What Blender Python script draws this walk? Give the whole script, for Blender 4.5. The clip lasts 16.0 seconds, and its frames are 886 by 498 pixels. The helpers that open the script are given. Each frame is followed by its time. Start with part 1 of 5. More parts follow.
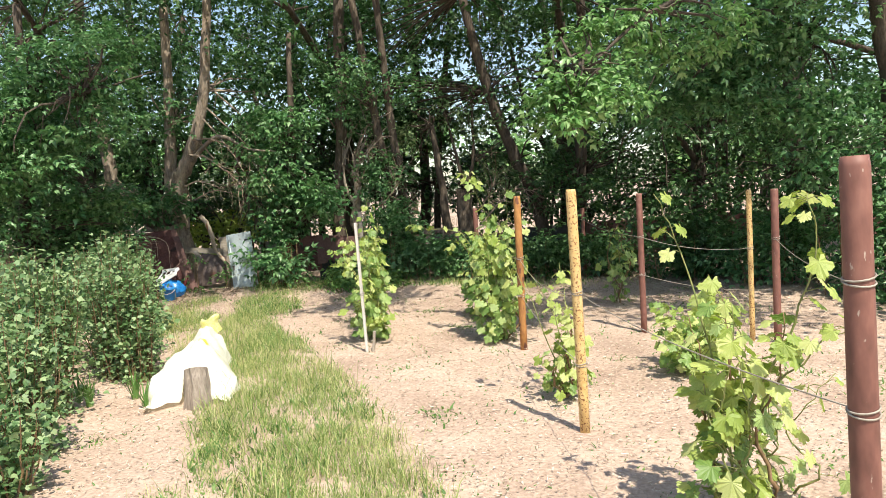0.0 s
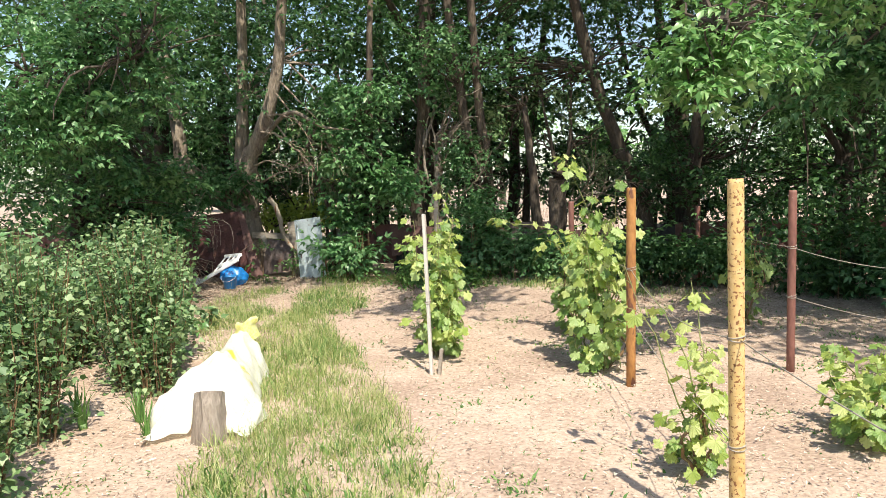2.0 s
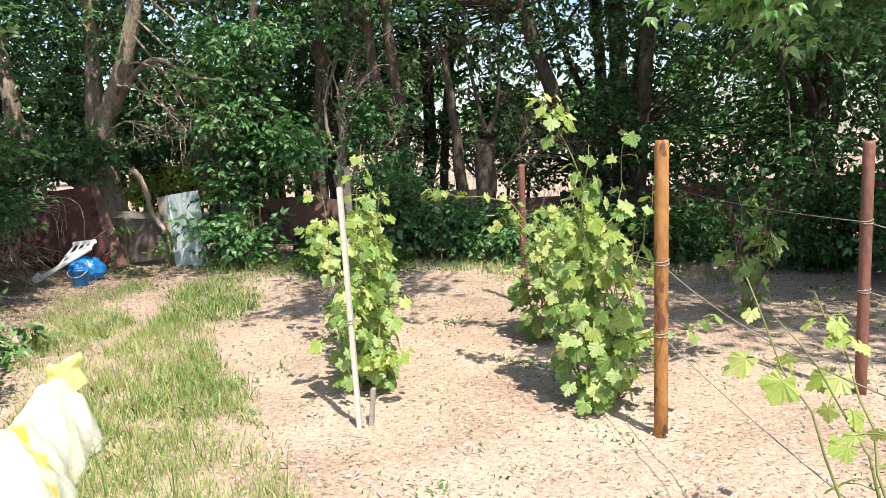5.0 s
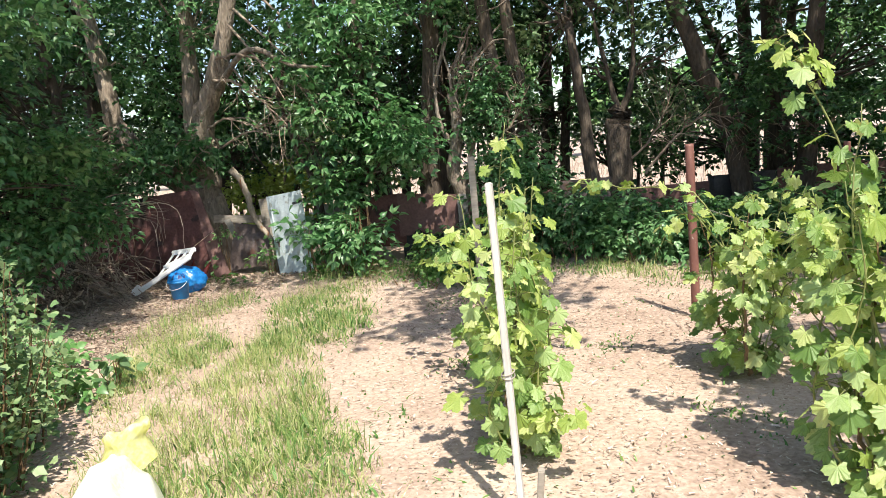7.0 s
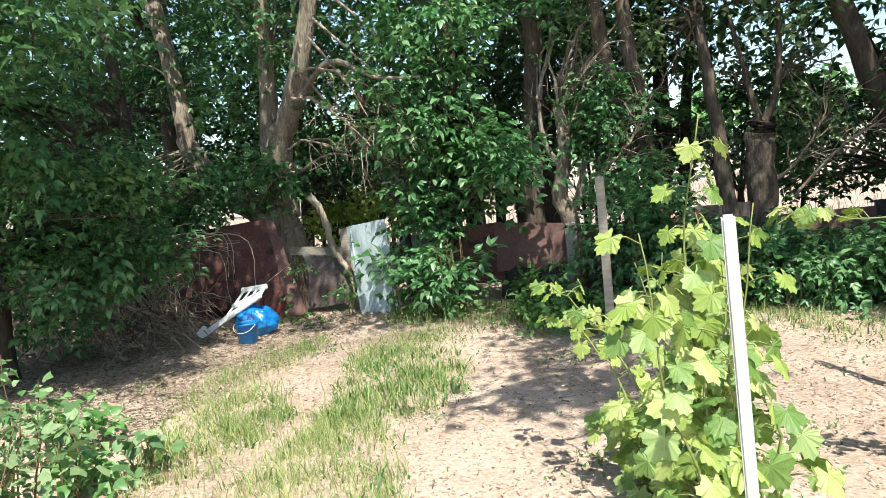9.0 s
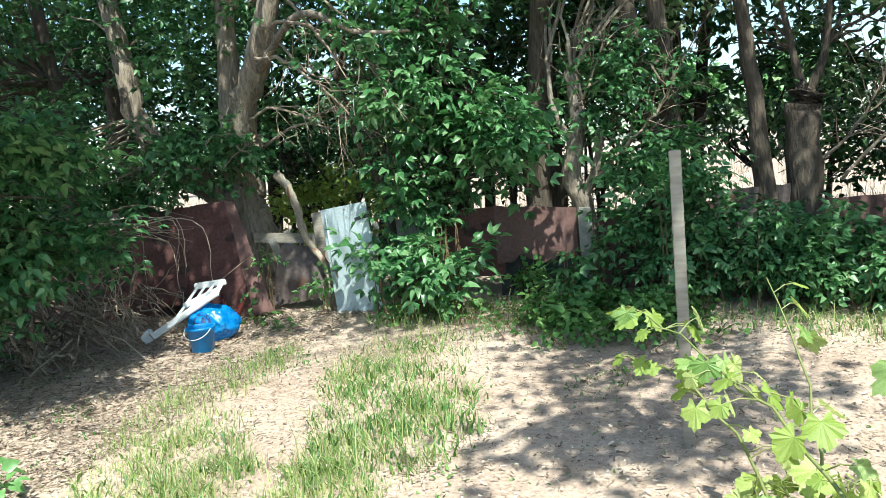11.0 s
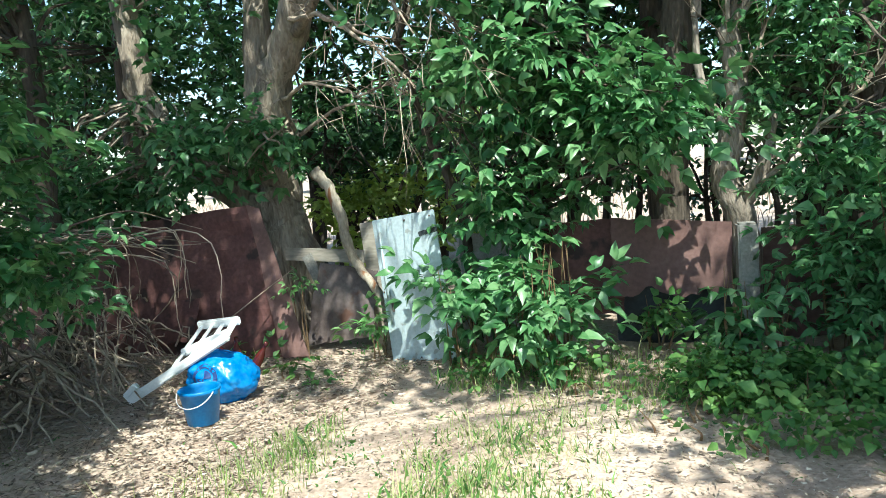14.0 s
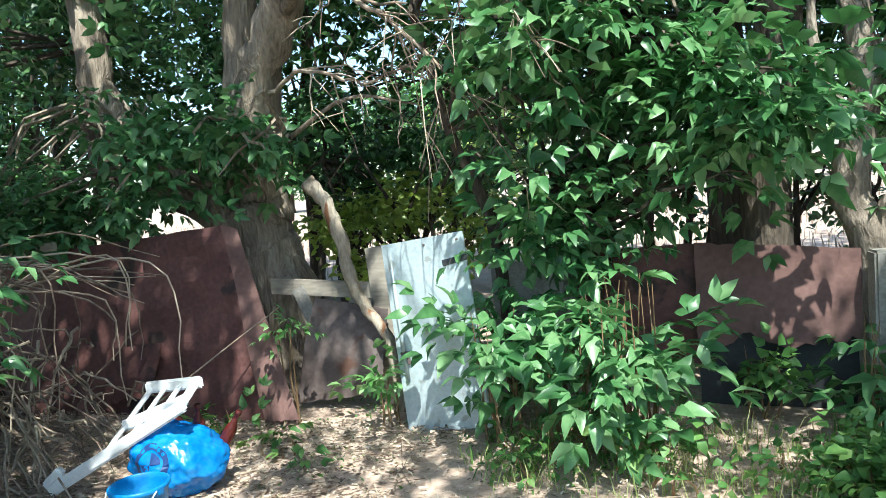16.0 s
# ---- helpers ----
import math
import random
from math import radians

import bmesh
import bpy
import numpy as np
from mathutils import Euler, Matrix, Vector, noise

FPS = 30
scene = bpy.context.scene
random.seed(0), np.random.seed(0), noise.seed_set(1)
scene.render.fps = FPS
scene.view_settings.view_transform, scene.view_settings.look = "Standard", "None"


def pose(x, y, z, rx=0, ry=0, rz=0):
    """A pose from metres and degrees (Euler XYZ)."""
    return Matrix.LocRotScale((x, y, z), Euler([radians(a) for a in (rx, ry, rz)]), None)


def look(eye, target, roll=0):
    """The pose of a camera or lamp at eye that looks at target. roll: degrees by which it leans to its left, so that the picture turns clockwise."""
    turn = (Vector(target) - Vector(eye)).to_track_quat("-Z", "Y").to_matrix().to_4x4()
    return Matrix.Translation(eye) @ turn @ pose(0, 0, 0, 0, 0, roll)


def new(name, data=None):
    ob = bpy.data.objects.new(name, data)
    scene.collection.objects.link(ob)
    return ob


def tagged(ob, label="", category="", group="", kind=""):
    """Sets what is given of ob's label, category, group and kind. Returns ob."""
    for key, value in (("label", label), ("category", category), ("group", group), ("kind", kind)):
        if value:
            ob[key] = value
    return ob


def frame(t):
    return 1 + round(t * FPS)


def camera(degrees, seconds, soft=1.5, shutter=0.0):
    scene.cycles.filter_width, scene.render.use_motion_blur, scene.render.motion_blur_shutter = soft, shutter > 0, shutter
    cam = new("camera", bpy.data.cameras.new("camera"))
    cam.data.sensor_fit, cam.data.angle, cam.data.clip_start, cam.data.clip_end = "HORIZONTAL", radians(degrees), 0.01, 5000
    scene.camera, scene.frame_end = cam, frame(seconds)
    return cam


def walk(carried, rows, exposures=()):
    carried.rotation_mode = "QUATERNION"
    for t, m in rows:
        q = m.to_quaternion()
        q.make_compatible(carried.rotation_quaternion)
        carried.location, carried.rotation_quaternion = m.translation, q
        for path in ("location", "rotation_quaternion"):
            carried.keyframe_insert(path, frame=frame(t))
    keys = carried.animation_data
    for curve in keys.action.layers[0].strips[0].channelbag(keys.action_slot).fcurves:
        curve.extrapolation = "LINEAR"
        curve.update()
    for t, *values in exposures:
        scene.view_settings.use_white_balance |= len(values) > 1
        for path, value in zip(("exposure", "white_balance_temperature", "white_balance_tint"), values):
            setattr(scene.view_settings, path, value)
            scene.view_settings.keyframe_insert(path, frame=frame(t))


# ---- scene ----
cam = camera(62.5, 16.0, soft=0.5)
PATH = [
    (0, (0.51, -0.441, 1.656), (0.295, 1.541, 1.498), -3.6),
    (0.5, (0.453, 0.015, 1.643), (0.169, 1.985, 1.452), -2.5),
    (1, (0.411, 0.411, 1.62), (0.06, 2.368, 1.404), -2.6),
    (1.5, (0.365, 0.791, 1.613), (0.022, 2.751, 1.411), -3.5),
    (2, (0.331, 1.103, 1.625), (-0.118, 3.044, 1.449), -1.6),
    (2.5, (0.259, 1.463, 1.588), (-0.052, 3.432, 1.435), -2.5),
    (3, (0.191, 1.78, 1.578), (-0.101, 3.747, 1.362), -2.5),
    (3.5, (0.135, 2.118, 1.568), (-0.255, 4.067, 1.342), -0.6),
    (3.7, (0.107, 2.295, 1.547), (-0.258, 4.249, 1.332), -0.8),
    (5.8, (-0.45, 3.603, 1.584), (-0.592, 5.574, 1.278), -2.9),
    (6, (-0.445, 3.742, 1.556), (-0.701, 5.713, 1.328), -3.4),
    (6.5, (-0.588, 4.108, 1.571), (-1.01, 6.049, 1.34), -3.2),
    (7, (-0.775, 4.373, 1.539), (-1.229, 6.3, 1.256), -5.2),
    (7.5, (-0.896, 4.721, 1.52), (-1.442, 6.633, 1.307), -3.7),
    (8, (-1.034, 5.003, 1.52), (-1.687, 6.883, 1.317), -4.5),
    (8.5, (-1.177, 5.28, 1.516), (-1.818, 7.16, 1.285), -5.8),
    (9, (-1.262, 5.629, 1.502), (-1.94, 7.501, 1.312), -5.8),
    (9.2, (-1.292, 5.737, 1.503), (-1.971, 7.602, 1.257), -4.2),
    (11.3, (-2.012, 6.944, 1.497), (-2.603, 8.836, 1.234), -5.2),
    (11.5, (-2.095, 7.078, 1.496), (-2.691, 8.963, 1.194), -4.7),
    (12, (-2.243, 7.347, 1.468), (-2.968, 9.181, 1.136), -4.4),
    (12.5, (-2.404, 7.629, 1.446), (-3.073, 9.497, 1.192), -4.9),
    (13, (-2.516, 7.943, 1.469), (-3.24, 9.792, 1.231), -3.7),
    (13.5, (-2.671, 8.247, 1.477), (-3.538, 10.03, 1.21), -4.1),
    (14, (-2.835, 8.566, 1.456), (-3.557, 10.415, 1.215), -4.9),
    (14.5, (-3.02, 8.831, 1.407), (-3.802, 10.661, 1.213), -5.7),
    (15, (-3.154, 9.152, 1.412), (-3.984, 10.951, 1.135), -4.0),
    (15.5, (-3.289, 9.433, 1.387), (-3.929, 11.311, 1.142), -5.6),
    (16, (-3.45, 9.692, 1.397), (-4.173, 11.548, 1.209), -4.8),
]
EXPO, SKY, SUN = 0.82, 0.13, 4.4
walk(cam, [(t, look(e, g, r)) for t, e, g, r in PATH], exposures=[(0.0, EXPO - .1, 6950, 8), (3.5, EXPO - .08, 6800, 8), (7.0, EXPO + .05, 6650, 9), (9.0, EXPO + .12, 6350, 4), (12.0, EXPO + .3, 5900, -5), (14.5, EXPO + .42, 5900, -4), (16.0, EXPO + .52, 5900, 0)])

# ---- light ----
SUN_TO = Vector((0.31, -0.52, 1.0)).normalized()
world = bpy.data.worlds.new("world")
scene.world = world
world.use_nodes = True
_n = world.node_tree.nodes
_sky = _n.new("ShaderNodeTexSky")
_sky.sky_type, _sky.sun_disc = "NISHITA", False
_sky.sun_elevation = math.asin(SUN_TO.z)
_sky.sun_rotation = math.atan2(SUN_TO.x, SUN_TO.y)
_n["Background"].inputs[1].default_value = SKY
world.node_tree.links.new(_sky.outputs[0], _n["Background"].inputs[0])
sun = new("sun", bpy.data.lights.new("sun", "SUN"))
sun.data.energy, sun.data.angle, sun.data.color = SUN, radians(0.55), (1.0, 0.95, 0.86)
sun.matrix_world = look(SUN_TO * 40, (0, 0, 0))


# ---- materials ----
def mat(name, cols, rough=0.8, scale=6.0, scale2=60.0, bump=0.3, dist=0.01, metal=0.0, sheer=0.0, island=0.0, objrand=0.0,
        spots=None, spot_scale=30.0, spot_at=0.6, stretch=(1, 1, 1), wave=0.0):
    """Two scales of noise over the colours; spots: a second colour in flecks; sheer: share of light let through."""
    m = bpy.data.materials.new(name)
    m.use_nodes = True
    nt, N = m.node_tree, m.node_tree.nodes
    L = nt.links.new
    p = N["Principled BSDF"]
    co = N.new("ShaderNodeTexCoord")
    mp = N.new("ShaderNodeMapping")
    mp.inputs["Scale"].default_value = stretch
    L(co.outputs["Object"], mp.inputs[0])
    a, b = N.new("ShaderNodeTexNoise"), N.new("ShaderNodeTexNoise")
    a.inputs["Scale"].default_value, b.inputs["Scale"].default_value = scale, scale2
    a.inputs["Detail"].default_value, b.inputs["Detail"].default_value = 6, 4
    for q in (a, b):
        L(mp.outputs[0], q.inputs["Vector"])
    mixv = N.new("ShaderNodeMath")
    mixv.operation = "MULTIPLY_ADD"
    L(b.outputs[0], mixv.inputs[0])
    mixv.inputs[1].default_value = 0.5
    half = N.new("ShaderNodeMath")
    half.operation = "MULTIPLY"
    L(a.outputs[0], half.inputs[0])
    half.inputs[1].default_value = 0.5
    L(half.outputs[0], mixv.inputs[2])
    fac = mixv.outputs[0]
    for amount, node, out in ((island, "ShaderNodeNewGeometry", "Random Per Island"), (objrand, "ShaderNodeObjectInfo", "Random")):
        if amount:
            g, s = N.new(node), N.new("ShaderNodeMath")
            s.operation = "MULTIPLY_ADD"
            sub = N.new("ShaderNodeMath")
            sub.operation = "SUBTRACT"
            L(g.outputs[out], sub.inputs[0])
            sub.inputs[1].default_value = 0.5
            L(sub.outputs[0], s.inputs[0])
            s.inputs[1].default_value = amount
            L(fac, s.inputs[2])
            fac = s.outputs[0]
    r = N.new("ShaderNodeValToRGB")
    els = r.color_ramp.elements
    k = len(cols)
    while len(els) < k:
        els.new(0.5)
    for i, c in enumerate(cols):
        els[i].position = 0.32 + 0.36 * i / max(1, k - 1)
        els[i].color = (*c, 1)
    L(fac, r.inputs[0])
    col = r.outputs[0]
    if spots:
        s, sr, mx = N.new("ShaderNodeTexNoise"), N.new("ShaderNodeValToRGB"), N.new("ShaderNodeMix")
        s.inputs["Scale"].default_value, s.inputs["Detail"].default_value = spot_scale, 5
        L(mp.outputs[0], s.inputs["Vector"])
        sr.color_ramp.elements[0].position, sr.color_ramp.elements[1].position = spot_at, spot_at + 0.05
        L(s.outputs[0], sr.inputs[0])
        mx.data_type = "RGBA"
        L(sr.outputs[0], mx.inputs[0])
        L(col, mx.inputs[6])
        mx.inputs[7].default_value = (*spots, 1)
        col = mx.outputs[2]
    L(col, p.inputs["Base Color"])
    p.inputs["Roughness"].default_value, p.inputs["Metallic"].default_value = rough, metal
    bp = N.new("ShaderNodeBump")
    bp.inputs["Strength"].default_value, bp.inputs["Distance"].default_value = bump, dist
    L(mixv.outputs[0], bp.inputs["Height"])
    L(bp.outputs[0], p.inputs["Normal"])
    if sheer:
        t, mix = N.new("ShaderNodeBsdfTranslucent"), N.new("ShaderNodeMixShader")
        hs = N.new("ShaderNodeHueSaturation")
        hs.inputs["Value"].default_value, hs.inputs["Saturation"].default_value = 1.5, 1.1
        L(col, hs.inputs["Color"])
        L(hs.outputs[0], t.inputs[0])
        mix.inputs[0].default_value = sheer
        L(p.outputs[0], mix.inputs[1])
        L(t.outputs[0], mix.inputs[2])
        L(mix.outputs[0], N["Material Output"].inputs[0])
    return m


M_SOIL = mat("sandy_soil", [(.26, .18, .135), (.46, .34, .265), (.58, .455, .37)], .95, 1.1, 34, .7, .03, spots=(.34, .245, .18), spot_scale=48, spot_at=.6)
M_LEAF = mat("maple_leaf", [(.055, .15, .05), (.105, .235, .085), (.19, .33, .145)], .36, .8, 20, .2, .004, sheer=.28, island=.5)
# Darker copy of maple_leaf: shade under the crowns is put into its colour.
M_LEAF_SHADED = mat("shaded_leaf", [(.028, .078, .024), (.052, .128, .04), (.088, .18, .058)], .45, .8, 20, .2, .004, sheer=.22, island=.5)
# Lighter copy of maple_leaf with sunlight put into its colour; young saplings share it.
M_LEAF_FRESH_LIT = mat("fresh_sunlit_leaf", [(.09, .21, .06), (.16, .32, .10), (.28, .43, .19)], .36, .8, 20, .2, .004, sheer=.3, island=.5)
M_LEAF_BUSH = mat("currant_leaf", [(.095, .18, .068), (.17, .275, .115), (.29, .385, .19)], .5, 1, 25, .3, .004, sheer=.25, island=.6)
M_VINE = mat("vine_leaf", [(.14, .24, .055), (.24, .35, .10), (.36, .46, .18)], .42, 3, 45, .4, .006, sheer=.32, objrand=.5)
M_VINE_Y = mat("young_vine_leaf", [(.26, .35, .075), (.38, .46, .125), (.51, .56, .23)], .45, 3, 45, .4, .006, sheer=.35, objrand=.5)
M_GRASS = mat("grass_blade", [(.16, .25, .065), (.31, .39, .13), (.50, .50, .24)], .6, .9, 30, .1, .004, sheer=.3, island=.6)
M_WEED = mat("weed_leaf", [(.06, .15, .035), (.11, .23, .055), (.18, .3, .08)], .55, .9, 30, .1, .004, sheer=.25, island=.5)
M_STRAW = mat("dry_litter", [(.26, .19, .14), (.47, .375, .285), (.62, .535, .43)], .9, 2, 40, .2, .004, island=.7)
M_BARK = mat("grey_bark", [(.04, .031, .023), (.095, .072, .054), (.17, .135, .1)], .92, 7, 40, 1.0, .05, stretch=(1, 1, .25))
M_BARK_LT = mat("furrowed_bark", [(.14, .11, .083), (.28, .225, .172), (.42, .35, .275)], .92, 9, 40, 1.0, .06, stretch=(1, 1, .22))
M_BARK_DK = mat("dark_bark", [(.035, .027, .02), (.075, .057, .043), (.12, .095, .07)], .92, 7, 40, 1.0, .04, stretch=(1, 1, .25))
M_BARK_PALE = mat("pale_gnarled_bark", [(.13, .1, .078), (.26, .21, .165), (.4, .34, .28)], .92, 9, 45, 1.0, .05, stretch=(1, 1, .3))
M_PALE = mat("pale_dead_wood", [(.17, .13, .095), (.31, .255, .195), (.46, .4, .32)], .85, 9, 60, .6, .02, stretch=(1, 1, .3), spots=(.2, .09, .04), spot_scale=11, spot_at=.58)
M_TWIG = mat("dry_twig", [(.14, .1, .075), (.28, .21, .155), (.42, .34, .26)], .9, 5, 40, .3, .006, island=.6)
M_CANE = mat("brown_cane", [(.12, .07, .035), (.2, .12, .06), (.28, .19, .1)], .8, 8, 60, .4, .004)
M_SHOOT = mat("green_shoot", [(.12, .16, .04), (.2, .22, .07), (.27, .26, .1)], .6, 8, 60, .2, .004)
M_YEL = mat("yellow_painted_pipe", [(.47, .29, .10), (.61, .41, .17), (.69, .51, .26)], .55, 4, 40, .3, .003, spots=(.22, .09, .035), spot_scale=70, spot_at=.565)
M_ORG = mat("rusty_orange_pipe", [(.20, .08, .03), (.37, .17, .05), (.48, .25, .08)], .7, 4, 40, .35, .003, spots=(.14, .055, .03), spot_scale=20, spot_at=.55, stretch=(1, 1, .4))
M_RED = mat("red_brown_pipe", [(.13, .055, .042), (.2, .085, .065), (.27, .125, .095)], .6, 4, 40, .3, .003, spots=(.40, .31, .26), spot_scale=70, spot_at=.68, stretch=(1, 1, .35))
M_SLAT = mat("weathered_white_slat", [(.42, .39, .35), (.58, .55, .5), (.68, .65, .6)], .85, 5, 60, .4, .004, stretch=(1, 1, .1))
M_WIRE = mat("old_wire", [(.2, .17, .14), (.34, .3, .25), (.42, .38, .32)], .6, 30, 90, .1, .001)
M_RUST = mat("rusted_sheet", [(.07, .03, .026), (.115, .047, .042), (.165, .076, .064)], .75, 2.5, 30, .5, .008, spots=(.04, .022, .019), spot_scale=3.5, spot_at=.6)
M_RUST_B = mat("brown_rusted_sheet", [(.11, .058, .049), (.155, .082, .071), (.2, .112, .097)], .8, 2.5, 30, .35, .006, spots=(.08, .05, .04), spot_scale=4, spot_at=.64)
M_GREYSHEET = mat("grey_brown_sheet", [(.075, .055, .05), (.12, .09, .083), (.17, .135, .125)], .7, 3, 30, .35, .006, spots=(.1, .05, .035), spot_scale=5, spot_at=.6)
M_BLACK = mat("black_sheet", [(.018, .019, .02), (.03, .032, .034), (.05, .052, .055)], .6, 3, 30, .3, .006)
M_ZINC = mat("galvanised_sheet", [(.36, .42, .44), (.47, .54, .565), (.57, .64, .66)], .42, 3, 45, .2, .003, metal=.35, spots=(.33, .35, .34), spot_scale=9, spot_at=.63)
M_CONC = mat("pale_concrete", [(.2, .185, .165), (.3, .28, .25), (.4, .375, .34)], .9, 8, 60, .5, .006)
M_BOARD = mat("grey_board", [(.2, .17, .14), (.32, .28, .23), (.42, .37, .31)], .88, 5, 50, .5, .005, stretch=(.2, 1, 1))
M_WHITE = mat("white_plastic", [(.66, .66, .65), (.76, .76, .75), (.82, .82, .81)], .4, 4, 60, .1, .003, spots=(.45, .42, .37), spot_scale=12, spot_at=.66)
M_BLUE = mat("blue_bucket_plastic", [(.01, .15, .42), (.016, .2, .5), (.03, .25, .56)], .38, 4, 60, .1, .003, sheer=.15)
M_BAG = mat("blue_bag_film", [(.012, .16, .5), (.02, .23, .6), (.06, .33, .68)], .25, 6, 30, .5, .012, sheer=.25)
M_BAGPRINT = mat("dark_print", [(.01, .03, .12), (.015, .045, .16), (.02, .06, .2)], .35, 6, 40, .2, .003)
M_BOTTLE = mat("dark_red_plastic", [(.06, .01, .008), (.1, .016, .012), (.14, .03, .02)], .25, 6, 40, .1, .003)
M_SACK = mat("white_sack_film", [(.72, .72, .56), (.82, .82, .72), (.88, .88, .84)], .55, 5, 60, .5, .01, sheer=.3, spots=(.72, .68, .12), spot_scale=2.6, spot_at=.66)
M_SACK_Y = mat("yellow_film", [(.68, .65, .16), (.78, .76, .36), (.84, .83, .62)], .45, 5, 50, .4, .008, sheer=.4)
M_STUMP = mat("weathered_stump_wood", [(.13, .105, .085), (.25, .205, .165), (.36, .31, .26)], .92, 10, 60, .9, .02, stretch=(1, 1, .15))


# ---- geometry helpers ----
class Geo:
    """A gathering of vertices and faces."""

    def __init__(self):
        self.v, self.f, self.n = [], [], 0

    def add(self, v, f):
        self.v.append(np.asarray(v, float).reshape(-1, 3))
        self.f.extend([tuple(i + self.n for i in q) for q in f])
        self.n += len(self.v[-1])
        return self

    def mesh(self, name, material, smooth=False):
        me = bpy.data.meshes.new(name)
        me.from_pydata(np.concatenate(self.v).tolist(), [], self.f)
        me.materials.append(material)
        if smooth:
            me.polygons.foreach_set("use_smooth", [True] * len(me.polygons))
        return me


def bulk(name, V, F, material):
    """A mesh from arrays of vertices and of triangles or quads."""
    me = bpy.data.meshes.new(name)
    k = F.shape[1]
    me.vertices.add(len(V))
    me.vertices.foreach_set("co", V.astype(np.float32).ravel())
    me.loops.add(F.size)
    me.loops.foreach_set("vertex_index", F.astype(np.int32).ravel())
    me.polygons.add(len(F))
    me.polygons.foreach_set("loop_start", np.arange(0, F.size, k, dtype=np.int32))
    me.update(calc_edges=True)
    me.materials.append(material)
    return me


def holder(name, m=None):
    ob = new(name)
    ob.empty_display_size = 0.1
    if m is not None:
        ob.matrix_world = m
    return ob


def child(name, me, parent, label=""):
    ob = new(name, me)
    ob.parent = parent
    return tagged(ob, label)


def tube(pts, radii, sides=8, wob=0.0, rng=None):
    """A bent, tapered, closed round bar along the points."""
    pts = [Vector(p) for p in pts]
    V, F = [], []
    up = Vector((0.31, 0.17, 0.93))
    for i, p in enumerate(pts):
        d = (pts[min(i + 1, len(pts) - 1)] - pts[max(i - 1, 0)]).normalized()
        a = d.cross(up)
        if a.length < 0.05:
            a = d.cross(Vector((1, 0, 0)))
        a.normalize()
        b = d.cross(a)
        for k in range(sides):
            t = 2 * math.pi * k / sides
            r = radii[i] * (1 + (rng.uniform(-wob, wob) if rng else 0))
            V.append(p + (a * math.cos(t) + b * math.sin(t)) * r)
    for i in range(len(pts) - 1):
        for k in range(sides):
            q = (k + 1) % sides
            F.append((i * sides + k, i * sides + q, (i + 1) * sides + q, (i + 1) * sides + k))
    F.append(tuple(range(sides))[::-1])
    F.append(tuple((len(pts) - 1) * sides + k for k in range(sides)))
    return [tuple(v) for v in V], F


def bend(pts, steps=4, jit=0.0, rng=None):
    """A smooth line through the points (Catmull-Rom)."""
    P = [Vector(p) for p in pts]
    P = [P[0] * 2 - P[1]] + P + [P[-1] * 2 - P[-2]]
    out = []
    for i in range(1, len(P) - 2):
        for s in range(steps):
            t = s / steps
            a, b, c, d = P[i - 1], P[i], P[i + 1], P[i + 2]
            q = 0.5 * ((2 * b) + (c - a) * t + (2 * a - 5 * b + 4 * c - d) * t * t + (3 * b - a - 3 * c + d) * t ** 3)
            if rng:
                q = q + Vector((rng.uniform(-jit, jit), rng.uniform(-jit, jit), rng.uniform(-jit, jit)))
            out.append(q)
    out.append(P[-2])
    return out


def slab(bm, m, size, bevel=0.0):
    """A box of that size, bevelled, at the pose m."""
    r = bmesh.ops.create_cube(bm, size=1, matrix=m @ Matrix.Diagonal((*size, 1)))
    if bevel:
        edges = list({e for v in r["verts"] for e in v.link_edges})
        bmesh.ops.bevel(bm, geom=edges, offset=bevel, segments=2, affect="EDGES")
    return bm


def part(name, bm, material, parent, label=""):
    me = bpy.data.meshes.new(name)
    bm.to_mesh(me)
    bm.free()
    me.materials.append(material)
    return child(name, me, parent, label)


# ---- leaves ----
def leaflet(length, width, fold=0.25, droop=0.2):
    """A pointed leaf of four triangles, folded on its rib, lying along +x."""
    v = [(0, 0, 0), (.35 * length, width / 2, fold * width / 2), (.35 * length, -width / 2, fold * width / 2),
         (.45 * length, 0, 0), (.72 * length, width * .3, fold * width * .3 - droop * .4 * length), (.72 * length, -width * .3, fold * width * .3 - droop * .4 * length), (length, 0, -droop * length)]
    f = [(0, 3, 1), (0, 2, 3), (1, 3, 4), (3, 2, 5), (3, 6, 4), (3, 5, 6)]
    return np.array(v), np.array(f)


def rot_np(rng, n, tilt):
    """n turns: any heading, tilted by up to about tilt radians."""
    az = rng.uniform(0, 2 * np.pi, n)
    tx, ty = rng.normal(0, tilt, n), rng.normal(0, tilt, n)
    cz, sz, cx, sx, cy, sy = np.cos(az), np.sin(az), np.cos(tx), np.sin(tx), np.cos(ty), np.sin(ty)
    o, i = np.zeros(n), np.ones(n)
    Z = np.stack([np.stack([cz, -sz, o], 1), np.stack([sz, cz, o], 1), np.stack([o, o, i], 1)], 1)
    X = np.stack([np.stack([i, o, o], 1), np.stack([o, cx, -sx], 1), np.stack([o, sx, cx], 1)], 1)
    Y = np.stack([np.stack([cy, o, sy], 1), np.stack([o, i, o], 1), np.stack([-sy, o, cy], 1)], 1)
    return Z @ X @ Y


